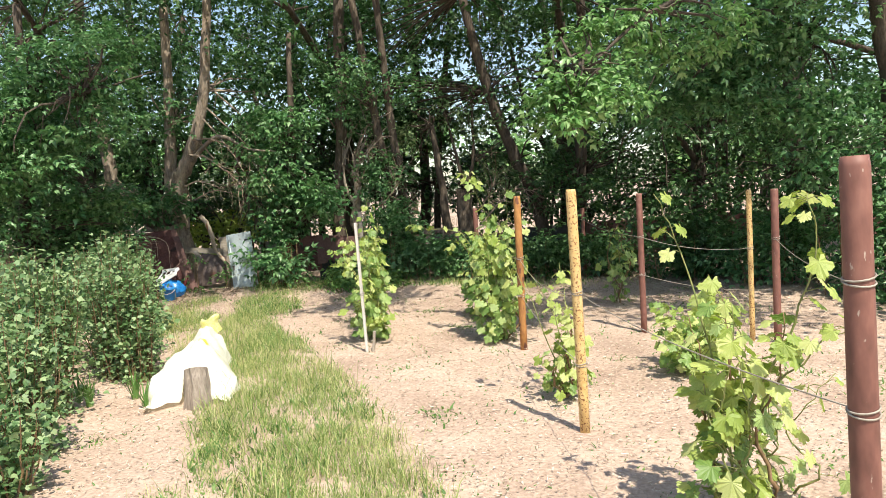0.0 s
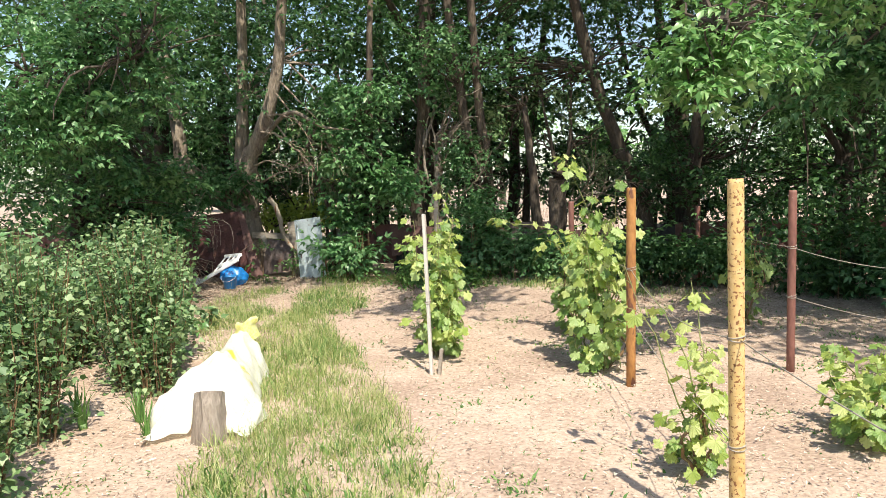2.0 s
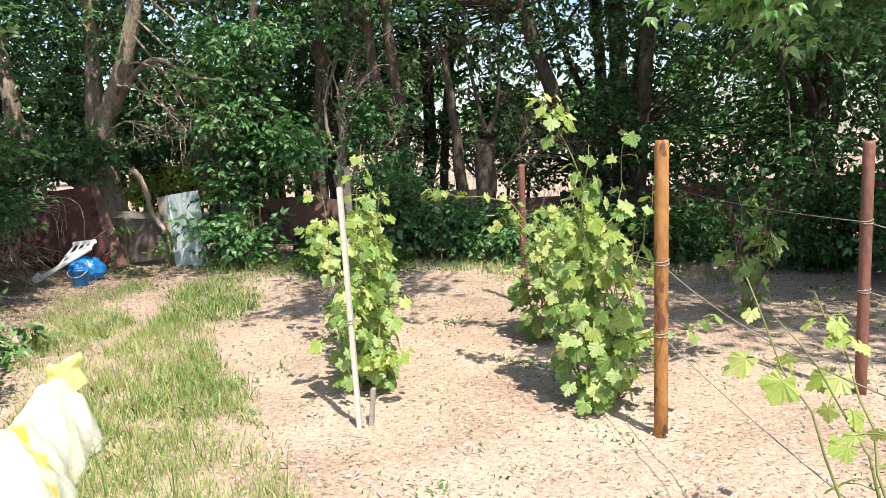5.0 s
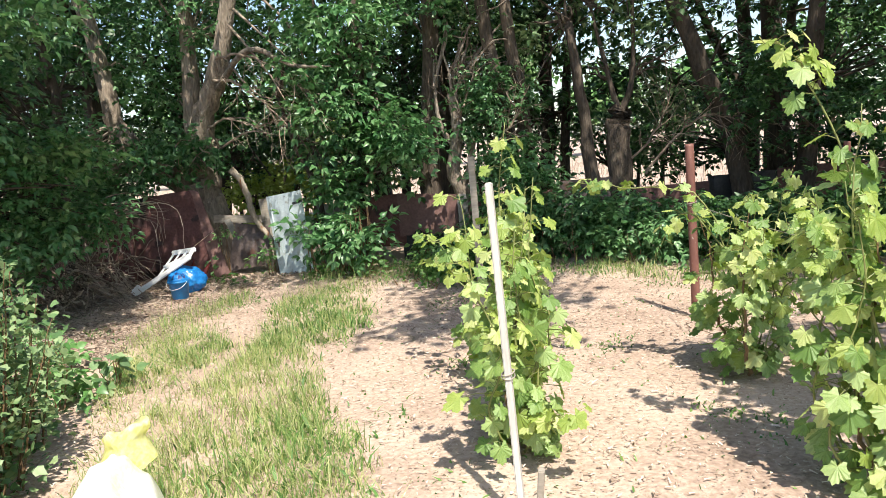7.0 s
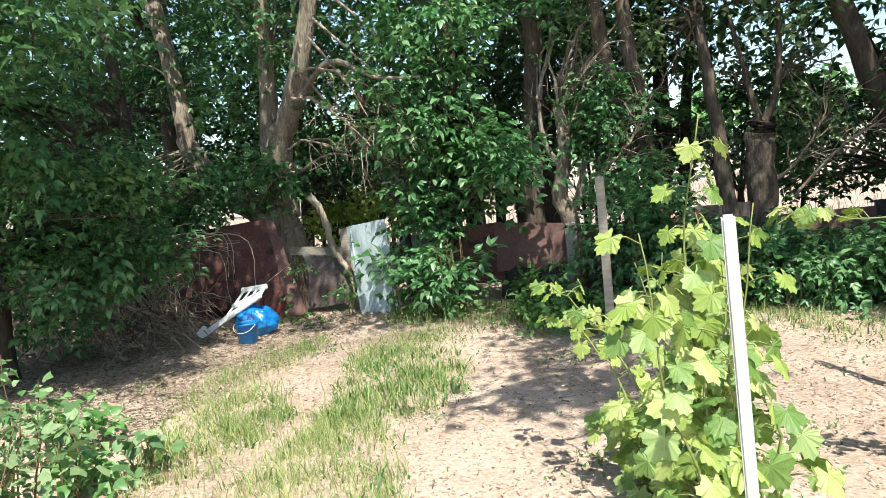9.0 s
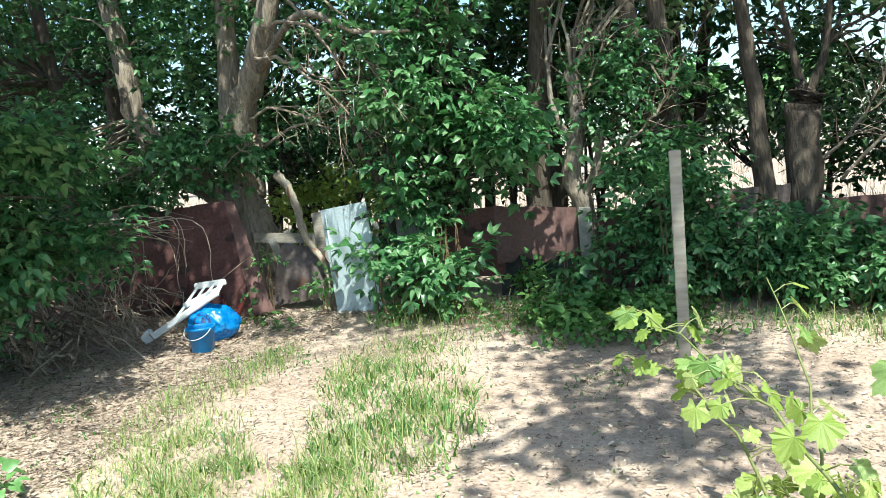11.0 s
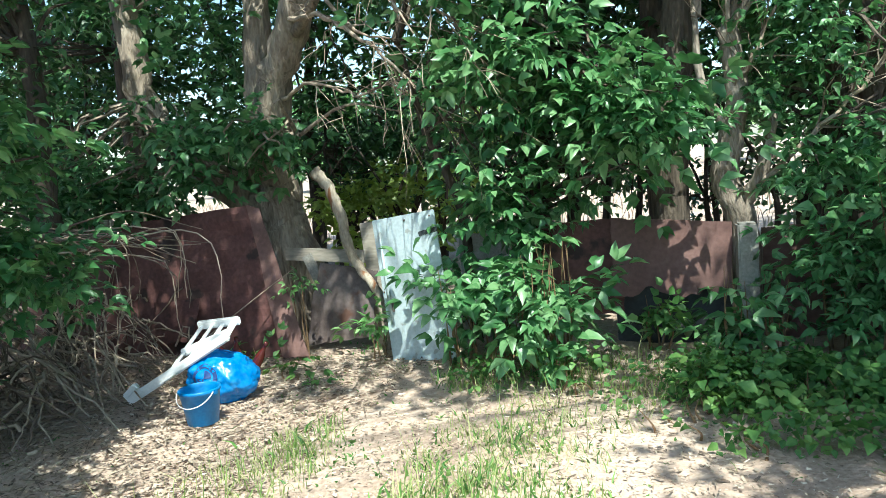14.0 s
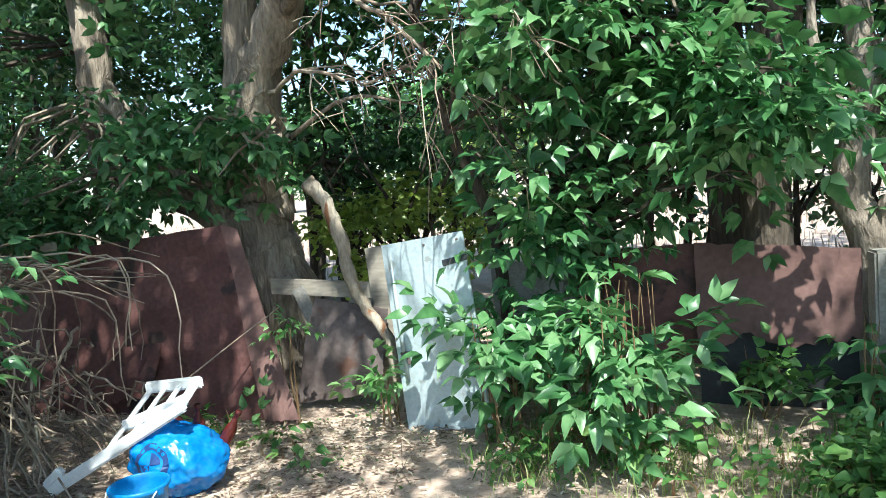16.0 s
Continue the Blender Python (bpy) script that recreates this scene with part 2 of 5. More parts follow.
def spray(rng, leaves, size, kind):
    """One twig's foliage: compound leaves of pointed leaflets, or single small leaves."""
    V, F, n = [], [], 0
    span = size * (3.2 if kind == "ash" else 2.2)
    for i in range(leaves):
        s = (i + .6) / leaves
        base = np.array([s * span, 0, -.25 * span * s * s])
        side = 1 if i % 2 else -1
        for k, a in enumerate(((0, -42, 42) if kind == "ash" else (0,))):
            L = size * rng.uniform(.75, 1.2) * (1 if k == 0 else .8)
            v, f = leaflet(L, L * (.52 if kind == "ash" else .8), .3, rng.uniform(.1, .5))
            h = radians(side * rng.uniform(35, 80) + a) if i < leaves - 1 else radians(a)
            pit = rng.uniform(-.5, .25)
            R = np.array(Euler((rng.uniform(-.4, .4), -pit, h)).to_matrix())
            stem = np.array(Euler((0, 0, radians(side * 55) if i < leaves - 1 else 0)).to_matrix()) @ np.array([size * .55, 0, 0])
            V.append(v @ R.T + base + stem)
            F.append(f + n)
            n += len(v)
    return np.concatenate(V), np.concatenate(F)


def foliage(name, blobs, size, kind, material, seed, leaves=5, tilt=.45, gaps=.0):
    """One mesh of leaf sprays through ellipsoids (centre, radii, count), with clumps and gaps."""
    rng = np.random.default_rng(seed)
    kinds = [spray(rng, leaves, size, kind) for _ in range(5)]
    VV, FF, n = [], [], 0
    for c, r, count in blobs:
        c, r = np.array(c, float), np.array(r, float)
        clumps = max(4, count // 16)
        d = rng.normal(size=(clumps, 3))
        d /= np.linalg.norm(d, axis=1)[:, None]
        rad = rng.uniform(.25, 1.0, clumps) ** .45
        cl = c + d * rad[:, None] * r * rng.uniform(.8, 1.12, (clumps, 1))
        idx = rng.integers(0, clumps, count)
        pos = cl[idx] + rng.normal(size=(count, 3)) * np.minimum(r * .24, size * 4.2)
        pos = pos[pos[:, 2] > .04]
        for k in range(5):
            p = pos[k::5]
            if not len(p):
                continue
            R = rot_np(rng, len(p), tilt) * rng.uniform(.7, 1.25, (len(p), 1, 1))
            v, f = kinds[k]
            W = np.einsum("nij,vj->nvi", R, v) + p[:, None, :]
            F = f[None] + (np.arange(len(p)) * len(v))[:, None, None] + n
            VV.append(W.reshape(-1, 3))
            FF.append(F.reshape(-1, 3))
            n += W.shape[0] * W.shape[1]
    return bulk(name, np.concatenate(VV), np.concatenate(FF), material)


def grown(name, label, category, limbs, blobs, size, kind, leafmat, bark, seed, leaves=5, group="", twigs=14, tilt=.45, sides=12):
    """A tree or bush: its trunk, each limb, thin twigs and a crown of leaf sprays."""
    rng = random.Random(seed)
    x, y = limbs[0][0][0][:2]
    ob = tagged(holder(name, pose(x, y, 0)), label, category, group)
    off = np.array((x, y, 0.0))
    for i, (pts, r0, r1) in enumerate(limbs):
        line = bend([Vector(p) - Vector(off) for p in pts], 5, r0 * .12, rng)
        k = len(line)
        g = Geo().add(*tube(line, [(r0 + (r1 - r0) * j / (k - 1)) * (1.25 if i == 0 and j == 0 else 1) for j in range(k)], sides if i == 0 else 8, .1, rng))
        child("trunk" if i == 0 else "limb", g.mesh("trunk", bark, True), ob)
    if twigs:
        g = Geo()
        for c, r, count in blobs:
            for _ in range(max(2, int(twigs))):
                a = Vector(c) + Vector([rng.uniform(-.9, .9) * q for q in r])
                src = min((Vector(p) for pts, _, _ in limbs for p in pts), key=lambda p: (p - a).length)
                mid = src.lerp(a, .55) + Vector((rng.uniform(-.2, .2), rng.uniform(-.2, .2), rng.uniform(0, .3)))
                line = bend([src, mid, a], 3, .03, rng)
                g.add(*tube([p - Vector(off) for p in line], [.022 - .017 * j / (len(line) - 1) for j in range(len(line))], 4))
        tagged(child("twigwork", g.mesh("twigwork", bark), ob), kind="stuff")
    if blobs:
        child("crown", foliage("crown", [(np.array(c) - off, r, n) for c, r, n in blobs], size, kind, leafmat, seed, leaves, tilt), ob)
    return ob


def lobed_leaf(name, size, seed, lobes=5, depth=.36):
    """A broad five-lobed toothed leaf, cupped, with its stalk end at the origin and its tip along +x."""
    rng = random.Random(seed)
    steps = 26
    V, F = [(0, 0, 0)], []
    for i in range(steps + 1):
        th = radians(-158 + 316 * i / steps)
        w = abs(math.cos(th * lobes / 2 * .91))
        r = size * .5 * (1 - depth + depth * w ** .8) * (1 - .2 * abs(th) / math.pi) * (1.08 if i % 2 else .93) * rng.uniform(.95, 1.05)
        x, y = r * math.cos(th) + .12 * size, r * math.sin(th)
        V.append((x, y, -.9 * (x * x + y * y) / size * .55 + .13 * size * (w - .5) * .6 + rng.uniform(-.02, .02) * size))
    for i in range(1, steps + 1):
        F.append((0, i, i + 1))
    me = bpy.data.meshes.new(name)
    me.from_pydata(V, [], F)
    return me


def in_soil(x, y):
    """0 to 1: how much grass grows there."""
    right = np.interp(y, [-3, 3.3, 5.3, 6.7, 7.9, 8.5, 9.7, 10.4], [1.2, .05, -.8, -1.55, -2.2, -2.65, -3.2, -3.9])
    left = np.interp(y, [-3, 2.5, 3.8, 5.2, 6.9, 8.6, 10.2], [-1.6, -1.8, -1.6, -2.2, -3.15, -4.3, -5.2])
    d = np.clip(np.minimum(right - x, x - left) / .22 + .5, 0, 1) * (y < 10.6) * .95
    d = np.maximum(d, .95 * np.clip(1.3 - ((x + 3.65 - .25 * np.sin(y * 2)) / .55) ** 2 - ((y - 11.3) / 1.8) ** 2, 0, 1))
    d = np.maximum(d, 1.0 * np.clip(1.2 - ((x + 5.05) / .34) ** 2 - ((y - 11.2) / .95) ** 2, 0, 1))
    d = np.maximum(d, .7 * np.clip(1.25 - ((x + 3.2) / 1.8) ** 2 - ((y - 13.1) / .55) ** 2, 0, 1))
    d = np.maximum(d, .55 * np.clip(1.2 - ((x + .2) / 2.4) ** 2 - ((y - 12.6 + .42 * (x + 1)) / .5) ** 2, 0, 1))
    xp = np.interp(y, [9.6, 11, 12, 13], [-3.8, -4.4, -4.62, -4.88])
    return d * np.clip((np.abs(x - xp) - .13) / .12 + (y < 9.9), 0, 1)


# ---- ground ----
def sheet_axis(a, b, step, far):
    near = np.arange(a, b + step / 2, step)
    grow = step * np.cumsum(1.35 ** np.arange(1, 40))
    grow = np.append(grow[grow < far], far)
    return np.concatenate([a - grow[::-1], near, b + grow])


gx, gy = sheet_axis(-11, 6, .11, 900), sheet_axis(-2, 18, .11, 900)
X, Y = np.meshgrid(gx, gy)
rngz = np.random.default_rng(5)
Z = rngz.normal(0, .006, X.shape) + .018 * np.sin(X * 2.3 + np.sin(Y * 1.7)) * np.sin(Y * 1.9 + 1) - .01
near = (np.abs(X + 2.5) < 12) & (np.abs(Y - 8) < 14)
Z = np.where(near, Z, 0)
nx, ny = len(gx), len(gy)
q = np.arange(nx * ny).reshape(ny, nx)
F = np.stack([q[:-1, :-1], q[:-1, 1:], q[1:, 1:], q[1:, :-1]], -1).reshape(-1, 4)
tagged(new("ground", bulk("ground", np.stack([X, Y, Z], -1).reshape(-1, 3), F, M_SOIL)), "sandy pinkish garden soil strewn with dry litter", "ground", kind="structure")


def scatter_blades(name, label, count, box, weight, h, w, material, seed, bendy=.5):
    rng = np.random.default_rng(seed)
    x, y = rng.uniform(box[0], box[1], count), rng.uniform(box[2], box[3], count)
    tuft = np.sin(x * 7.1 + np.sin(y * 5.3) * 2) * np.sin(y * 6.7 + 1.3 * np.sin(x * 4.1))
    keep = rng.uniform(0, 1, count) < weight(x, y) * (.62 + .38 * tuft)
    x, y, tuft = x[keep], y[keep], tuft[keep]
    n = len(x)
    H = rng.uniform(*h, n) * (1 + .35 * tuft)
    a, b = rng.uniform(0, 2 * np.pi, n), rng.uniform(0, 2 * np.pi, n)
    W = rng.uniform(*w, n) / 2
    lean = rng.uniform(.1, bendy, n) * H
    side = np.stack([np.cos(a), np.sin(a), 0 * a], 1) * W[:, None]
    dirn = np.stack([np.cos(b), np.sin(b), 0 * b], 1)
    p = np.stack([x, y, 0 * x - .015], 1)
    m = p + dirn * (lean * .3)[:, None] + np.array([0, 0, 1]) * (H * .6)[:, None]
    t = p + dirn * lean[:, None] + np.array([0, 0, 1]) * H[:, None]
    V = np.stack([p - side, p + side, m + side * .8, m - side * .8, t], 1).reshape(-1, 3)
    k = np.arange(n)[:, None] * 5
    F = np.concatenate([k + np.array([0, 1, 2]), k + np.array([0, 2, 3]), k + np.array([3, 2, 4])], 0)
    return tagged(new(name, bulk(name, V, F, material)), label, "grass", kind="stuff")


BOX = (-7.5, 3.5, -2.5, 13.9)
scatter_blades("grass", "sunlit yellow-green grass blades along the garden path", 1000000, BOX, lambda x, y: in_soil(x, y) * np.where(y > 10.2, .35, .7), (.03, .12), (.003, .007), M_GRASS, 1, 1.3)
scatter_blades("tall_grass", "taller seeding grass stems standing in the path strip", 60000, BOX, lambda x, y: in_soil(x, y) ** 2 * .5, (.14, .30), (.003, .006), M_GRASS, 2, .6)
scatter_blades("clover", "low broad-leaved clover among the path grass", 400000, BOX, lambda x, y: in_soil(x, y) * .5 * np.clip(.6 + np.sin(x * 1.9 + 2) * np.sin(y * 1.3), 0, 1), (.02, .09), (.009, .02), M_WEED, 6, 1.3)
scatter_blades("weeds", "low scattered green weeds growing in the bare soil", 480000, BOX,
               lambda x, y: .3 * np.clip(np.sin(x * 2.9 + 1.3 * np.sin(y * 2.1)) * np.sin(y * 3.7 + np.sin(x * 4.3)) * 2 - .9, 0, 1) + .03, (.006, .03), (.008, .02), M_WEED, 3, 2.2)


def scatter_litter(count, seed, box=(-8, 4.5, -2, 13.8), long=(.004, .026), wide=(.0015, .005), material=M_STRAW, name="straw_litter", label="dry straw, bark chips and dead leaves on soil"):
    rng = np.random.default_rng(seed)
    x, y = rng.uniform(box[0], box[1], count), rng.uniform(box[2], box[3], count)
    n = count
    L, W, a = rng.uniform(*long, n) * rng.uniform(.3, 1, n), rng.uniform(*wide, n), rng.uniform(0, np.pi * 2, n)
    u = np.stack([np.cos(a), np.sin(a), rng.normal(0, .15, n)], 1) * L[:, None]
    v = np.stack([-np.sin(a), np.cos(a), rng.normal(0, .35, n)], 1) * W[:, None]
    p = np.stack([x, y, .006 + .018 * np.sin(x * 2.3 + np.sin(y * 1.7)) * np.sin(y * 1.9 + 1) + rng.uniform(-.006, .012, n)], 1)
    V = np.stack([p - u - v, p + u - v * .6, p + u + v * .6, p - u + v], 1).reshape(-1, 3)
    V[:, 2] += np.tile([0, .004, 0, .003], n)
    F = np.arange(n)[:, None] * 4 + np.arange(4)
    return tagged(new(name, bulk(name, V, F, material)), label, "litter", kind="stuff")


scatter_litter(110000, 8)
scatter_litter(15000, 9, (-8.6, -4.9, 9.3, 13.5), (.01, .034), (.004, .01), M_TWIG, "dead_leaf_litter", "brown dead leaves and twig bits on bare soil")
scatter_litter(1500, 10, (-8.6, -4.9, 9.3, 13.4), (.06, .2), (.002, .004), M_TWIG, "twig_litter", "thin broken twigs lying on bare soil")
scatter_litter(7000, 11, (-4.9, 3.5, 9.8, 13.6), (.008, .028), (.003, .008), M_TWIG, "dead_leaf_litter", "brown dead leaves and twig bits below the hedge")


# ---- posts and wires ----
def post(kind, label, x, y, h, r, material, lean=(0, 0), ties=(), square=False):
    """A garden post, round pipe or squared slat, with wire ties wound round it."""
    rng = random.Random(int(x * 100) + 7)
    ob = tagged(holder(kind, pose(x, y, 0)), label, "post")
    if square:
        bm = bmesh.new()
        d = Vector((lean[0], lean[1], h))
        slab(bm, Matrix.Translation(d / 2) @ d.to_track_quat("Z", "Y").to_matrix().to_4x4(), (r * 2, r * 1.1, h + .06), .004)
        part("shaft", bm, material, ob)
    else:
        line = [Vector((lean[0] * t, lean[1] * t, -.1 + (h + .1) * t)) for t in (0, .2, .4, .6, .8, .985, 1)]
        g = Geo().add(*tube(line, [r, r * 1.01, r, r * 1.01, r, r, r * .9], 18))
        child("shaft", g.mesh("shaft", material, False), ob)
        sh = ob.children[0].data
        sh.polygons.foreach_set("use_smooth", [len(p.vertices) == 4 for p in sh.polygons])
    for z in ties:
        g = Geo()
        for w in range(2):
            c = Vector((lean[0] * z / h, lean[1] * z / h, z + w * .013))
            ring = [c + Vector((math.cos(a) * (r + .003), math.sin(a) * (r + .003), .008 * math.sin(a + w))) for a in np.linspace(0, 2 * math.pi, 15)]
            g.add(*tube(ring, [.003] * 15, 5))
        child("wire_tie", g.mesh("wire_tie", M_WIRE, True), ob, "twisted pale wire tie")
    return ob


post("pipe_post", "yellow painted pipe post with rust flecks", .865, 4.396, 1.615, .034, M_YEL, (-.02, 0), (.93, .45))
post("pipe_post", "orange rusted pipe post beside a grapevine", .475, 6.95, 1.56, .036, M_ORG, (.01, 0), (.93, .55))
post("pipe_post", "red-brown pipe post holding trellis wire", 1.783, 7.58, 1.5, .033, M_RED, (0, 0), (1.03, .62))
post("pipe_post", "thick red-brown pipe post bound with wire", 1.38, 1.5, 1.68, .036, M_RED, (-.03, 0), (1.36, 1.02))
post("pipe_post", "red-brown pipe post standing behind another", 1.76, 2.4, 1.6, .036, M_RED, (0, 0), (1.2,))
post("pipe_post", "thin yellow painted pipe post", 2.76, 7.06, 1.48, .026, M_YEL, (0, 0), (.9,))
post("pipe_post", "dark red-brown pipe post", 2.95, 6.9, 1.48, .036, M_RED, (0, 0), (1.0,))
post("pipe_post", "rusty brown pipe post near the hedge", -.155, 10.4, 1.37, .034, M_RED, (.0, 0), (.9,))
post("pipe_post", "rusty pipe post in the shade of trees", 1.6, 12.6, 1.2, .034, M_RED, (0, 0), (1.0,))
post("wooden_slat", "weathered white wooden slat leaning on a vine", -1.19, 7.11, 1.35, .023, M_SLAT, (-.03, .0), (.62,), True)
post("wooden_slat", "short grey stake beside the white slat", -1.13, 7.16, .18, .024, M_BOARD, (.02, 0), (), True)
post("wooden_slat", "grey weathered wooden post by the hedge", -1.86, 10.25, 1.39, .027, M_BOARD, (0, 0), (.55,), True)


def wire(a, b, sag, label="thin sagging trellis wire between posts"):
    a, b = Vector(a), Vector(b)
    pts = [a.lerp(b, t) - Vector((0, 0, sag * 4 * t * (1 - t))) for t in np.linspace(0, 1, 14)]
    tagged(new("trellis_wire", Geo().add(*tube(pts, [.0028] * 14, 5)).mesh("trellis_wire", M_WIRE, True)), label, "wire", "trellis wires")


wire((.475, 6.95, .93), (.86, 4.4, .93), .12)
wire((.475, 6.95, .55), (.86, 4.4, .45), .05)
wire((.86, 4.4, .93), (1.37, 1.5, 1.02), .05)
wire((1.783, 7.58, 1.03), (2.76, 7.06, .9), .06)
wire((1.783, 7.58, 1.03), (1.6, 12.6, 1.0), .05)
wire((1.783, 7.58, .62), (2.95, 6.9, .5), .06)
wire((.475, 6.95, .93), (-.155, 10.4, .9), .03)
wire((2.95, 6.9, 1.0), (1.77, 2.4, 1.2), .05)

# ---- grapevines ----
LEAVES = [lobed_leaf("vine_leaf", 1.0, s) for s in range(4)]
LEAVES_Y = [m.copy() for m in LEAVES]
for m in LEAVES:
    m.materials.append(M_VINE)
for m in LEAVES_Y:
    m.materials.append(M_VINE_Y)


def vine(label, x, y, shoots, leaves, size, seed, young=.25, droop=.5, wood=0):
    """A grapevine: brown canes, green shoots, and each broad leaf. shoots: lists of points from the base."""
    rng = random.Random(seed)
    ob = tagged(holder("grapevine", pose(x, y, 0)), label, "vine", "grapevines")
    lines = []
    for i, pts in enumerate(shoots):
        line = bend(pts, 5, .012, rng)
        lines.append(line)
        k = len(line)
        r0 = .013 if i < wood else .007
        g = Geo().add(*tube(line, [r0 - (r0 - .002) * j / (k - 1) for j in range(k)], 6))
        child("cane" if i < wood else "shoot", g.mesh("cane", M_CANE if i < wood else M_SHOOT, True), ob)
    weights = [len(l) for l in lines]
    stalks = Geo()
    for i in range(leaves):
        line = rng.choices(lines, weights)[0]
        t = rng.random() ** .8 * (len(line) - 1)
        k = min(int(t), len(line) - 2)
        p = line[k].lerp(line[k + 1], t - k)
        top = p.z / max(.3, max(q.z for q in line))
        a = rng.uniform(0, 2 * math.pi)
        out = Vector((math.cos(a), math.sin(a), rng.uniform(-.15, .5)))
        reach = rng.uniform(.05, .17) * (1.15 - .6 * top)
        e = p + out * reach
        if e.z < .05:
            e.z = .05 + rng.random() * .1
        s = size * rng.uniform(.6, 1.15) * (1.0 if top < .75 else .75)
        me = rng.choice(LEAVES_Y if rng.random() < young * (.4 + 1.1 * top) else LEAVES)
        lf = new("leaf", me)
        lf.parent = ob
        n = (out * .75 + Vector((.25, -.45, .75)) + Vector((rng.gauss(0, .35), rng.gauss(0, .35), rng.gauss(0, .3)))).normalized()
        tip = (out + Vector((0, 0, -droop - rng.random() * .5)))
        tip = (tip - n * tip.dot(n)).normalized()
        R = Matrix((tip, n.cross(tip), n)).transposed().to_4x4()
        lf.matrix_basis = Matrix.Translation(e) @ R @ Matrix.Diagonal((s, s * rng.uniform(.85, 1.1), s, 1))
        stalks.add(*tube([p, p.lerp(e, .5) + Vector((0, 0, .01)), e], [.0022, .002, .0016], 4))
    tagged(child("stalkwork", stalks.mesh("stalkwork", M_SHOOT), ob), kind="stuff")
    return ob


def fan(rng, n, rx, ry, h, lean=(0, 0), wander=.08, low=.75):
    """n rising shoots in an oval of that half size, up to height h."""
    out = []
    for i in range(n):
        a = rng.uniform(0, 2 * math.pi)
        q = math.sqrt(rng.random())
        ex, ey = math.cos(a) * rx * q, math.sin(a) * ry * q
        H = h * rng.uniform(low, 1)
        pts = [Vector((ex * .2, ey * .2, 0))]
        for t in (.2, .45, .7, 1):
            pts.append(Vector((ex * (.5 + .5 * t) + lean[0] * t + rng.uniform(-wander, wander), ey * (.5 + .5 * t) + lean[1] * t + rng.uniform(-wander, wander), H * t)))
        out.append(pts)
    return out


R = random.Random(4)
vine("leafy green grapevine climbing a white slat", -1.28, 7.85,
     fan(R, 9, .22, .6, 1.36, (-.05, .12)) + [[(0, 0, 0), (.0, .1, .7), (-.05, .2, 1.2), (.02, .15, 1.62)], [(0, 0, .3), (-.25, .5, .65), (-.5, .95, .86), (-.75, 1.3, .95)],
                                           [(0, 0, .1), (.15, -.3, .25), (.32, -.4, .3)], [(0, .2, .2), (0, .6, .5), (.0, .8, .78)]], 470, .132, 11, .55, wood=2)
vine("low spreading grapevine with broad bright leaves", -1.55, 8.95,
     fan(R, 6, .28, .3, .62, (-.05, .05), .06, .6) + [[(0, 0, .1), (-.15, .1, .5), (-.35, .2, .72), (-.5, .3, .74)], [(0, 0, .1), (.05, .15, .6), (-.05, .35, 1.0)]], 170, .13, 19, .6, wood=1)
vine("tall dense grapevine beside an orange post", .24, 7.4,
     fan(R, 9, .26, .34, 1.3, (-.05, .1)) + [[(0, 0, 0), (-.05, .1, .8), (-.1, .15, 1.3), (-.25, .2, 1.72), (-.4, .2, 1.85)], [(0, 0, .4), (.3, -.3, .5), (.55, -.35, .62)], [(0, 0, .5), (.1, .1, 1.1), (.15, .1, 1.6)], [(0, 0, .5), (-.1, .05, 1.0), (-.06, .1, 1.55)], [(0, 0, .4), (.2, 0, .9), (.3, -.05, 1.4)]], 420, .138, 12, .45, wood=2)
vine("broad grapevine trained on the wire", -.02, 8.95,
     fan(R, 8, .3, .5, 1.2, (0, 0)) + [[(0, 0, .3), (-.2, .1, 1.05), (-.6, .1, 1.16), (-.95, .1, 1.22)], [(0, 0, .6), (-.3, .1, 1.0), (-.5, .2, .7)]], 320, .13, 13, .4, wood=2)
vine("sparse young grapevine with bare canes", .8, 5.2,
     fan(R, 4, .10, .12, .75, (.02, 0)) + [[(0, 0, 0), (-.15, .05, .5), (-.4, .15, 1.15)], [(0, 0, 0), (-.05, .1, .6), (-.28, .25, 1.0)], [(.03, 0, 0), (.05, .3, .6), (.02, .7, .98)]], 120, .115, 14, .9, wood=3)
vine("young grapevine with large pale green leaves", 1.46, 3.0,
     fan(R, 9, .26, .25, 1.25, (-.02, 0)) + [[(0, 0, 0), (-.08, 0, .7), (-.2, .1, 1.3), (-.32, .1, 1.58)], [(0, 0, .5), (.2, -.1, .9), (.3, -.15, 1.3), (.28, -.15, 1.55)], [(0, 0, .4), (.2, -.1, .75), (.45, -.2, 1.0)]], 230, .15, 15, .7, wood=3)
vine("low bushy grapevine resting on the soil", 1.9, 5.9, fan(R, 14, .46, .42, .62, (0, 0), .06, .5), 360, .115, 16, .45, .35, wood=1)
vine("thin grapevine in tree shade", 1.75, 9.6, fan(R, 5, .3, .3, 1.2, (0, 0)), 70, .13, 17, .1, wood=2)
vine("young grapevine at the foot of a post", 1.8, 3.4, fan(R, 4, .2, .2, .8, (0, 0)), 40, .13, 18, .7, wood=1)


# ---- tree stump with a sack ----
def stump(x, y):
    rng = random.Random(3)
    ob = tagged(holder("tree_stump", pose(x, y, 0)), "weathered grey tree stump under a white sack", "stump")
    line = [Vector((-.0, .0, -.05)), Vector((.0, .01, .1)), Vector((-.01, .03, .2)), Vector((-.02, .06, .28))]
    sides = 22
    V, F = tube(line, [.125, .105, .1, .095], sides, .09, rng)
    child("wood", Geo().add(V, F).mesh("wood", M_STUMP, False), ob)
    return ob


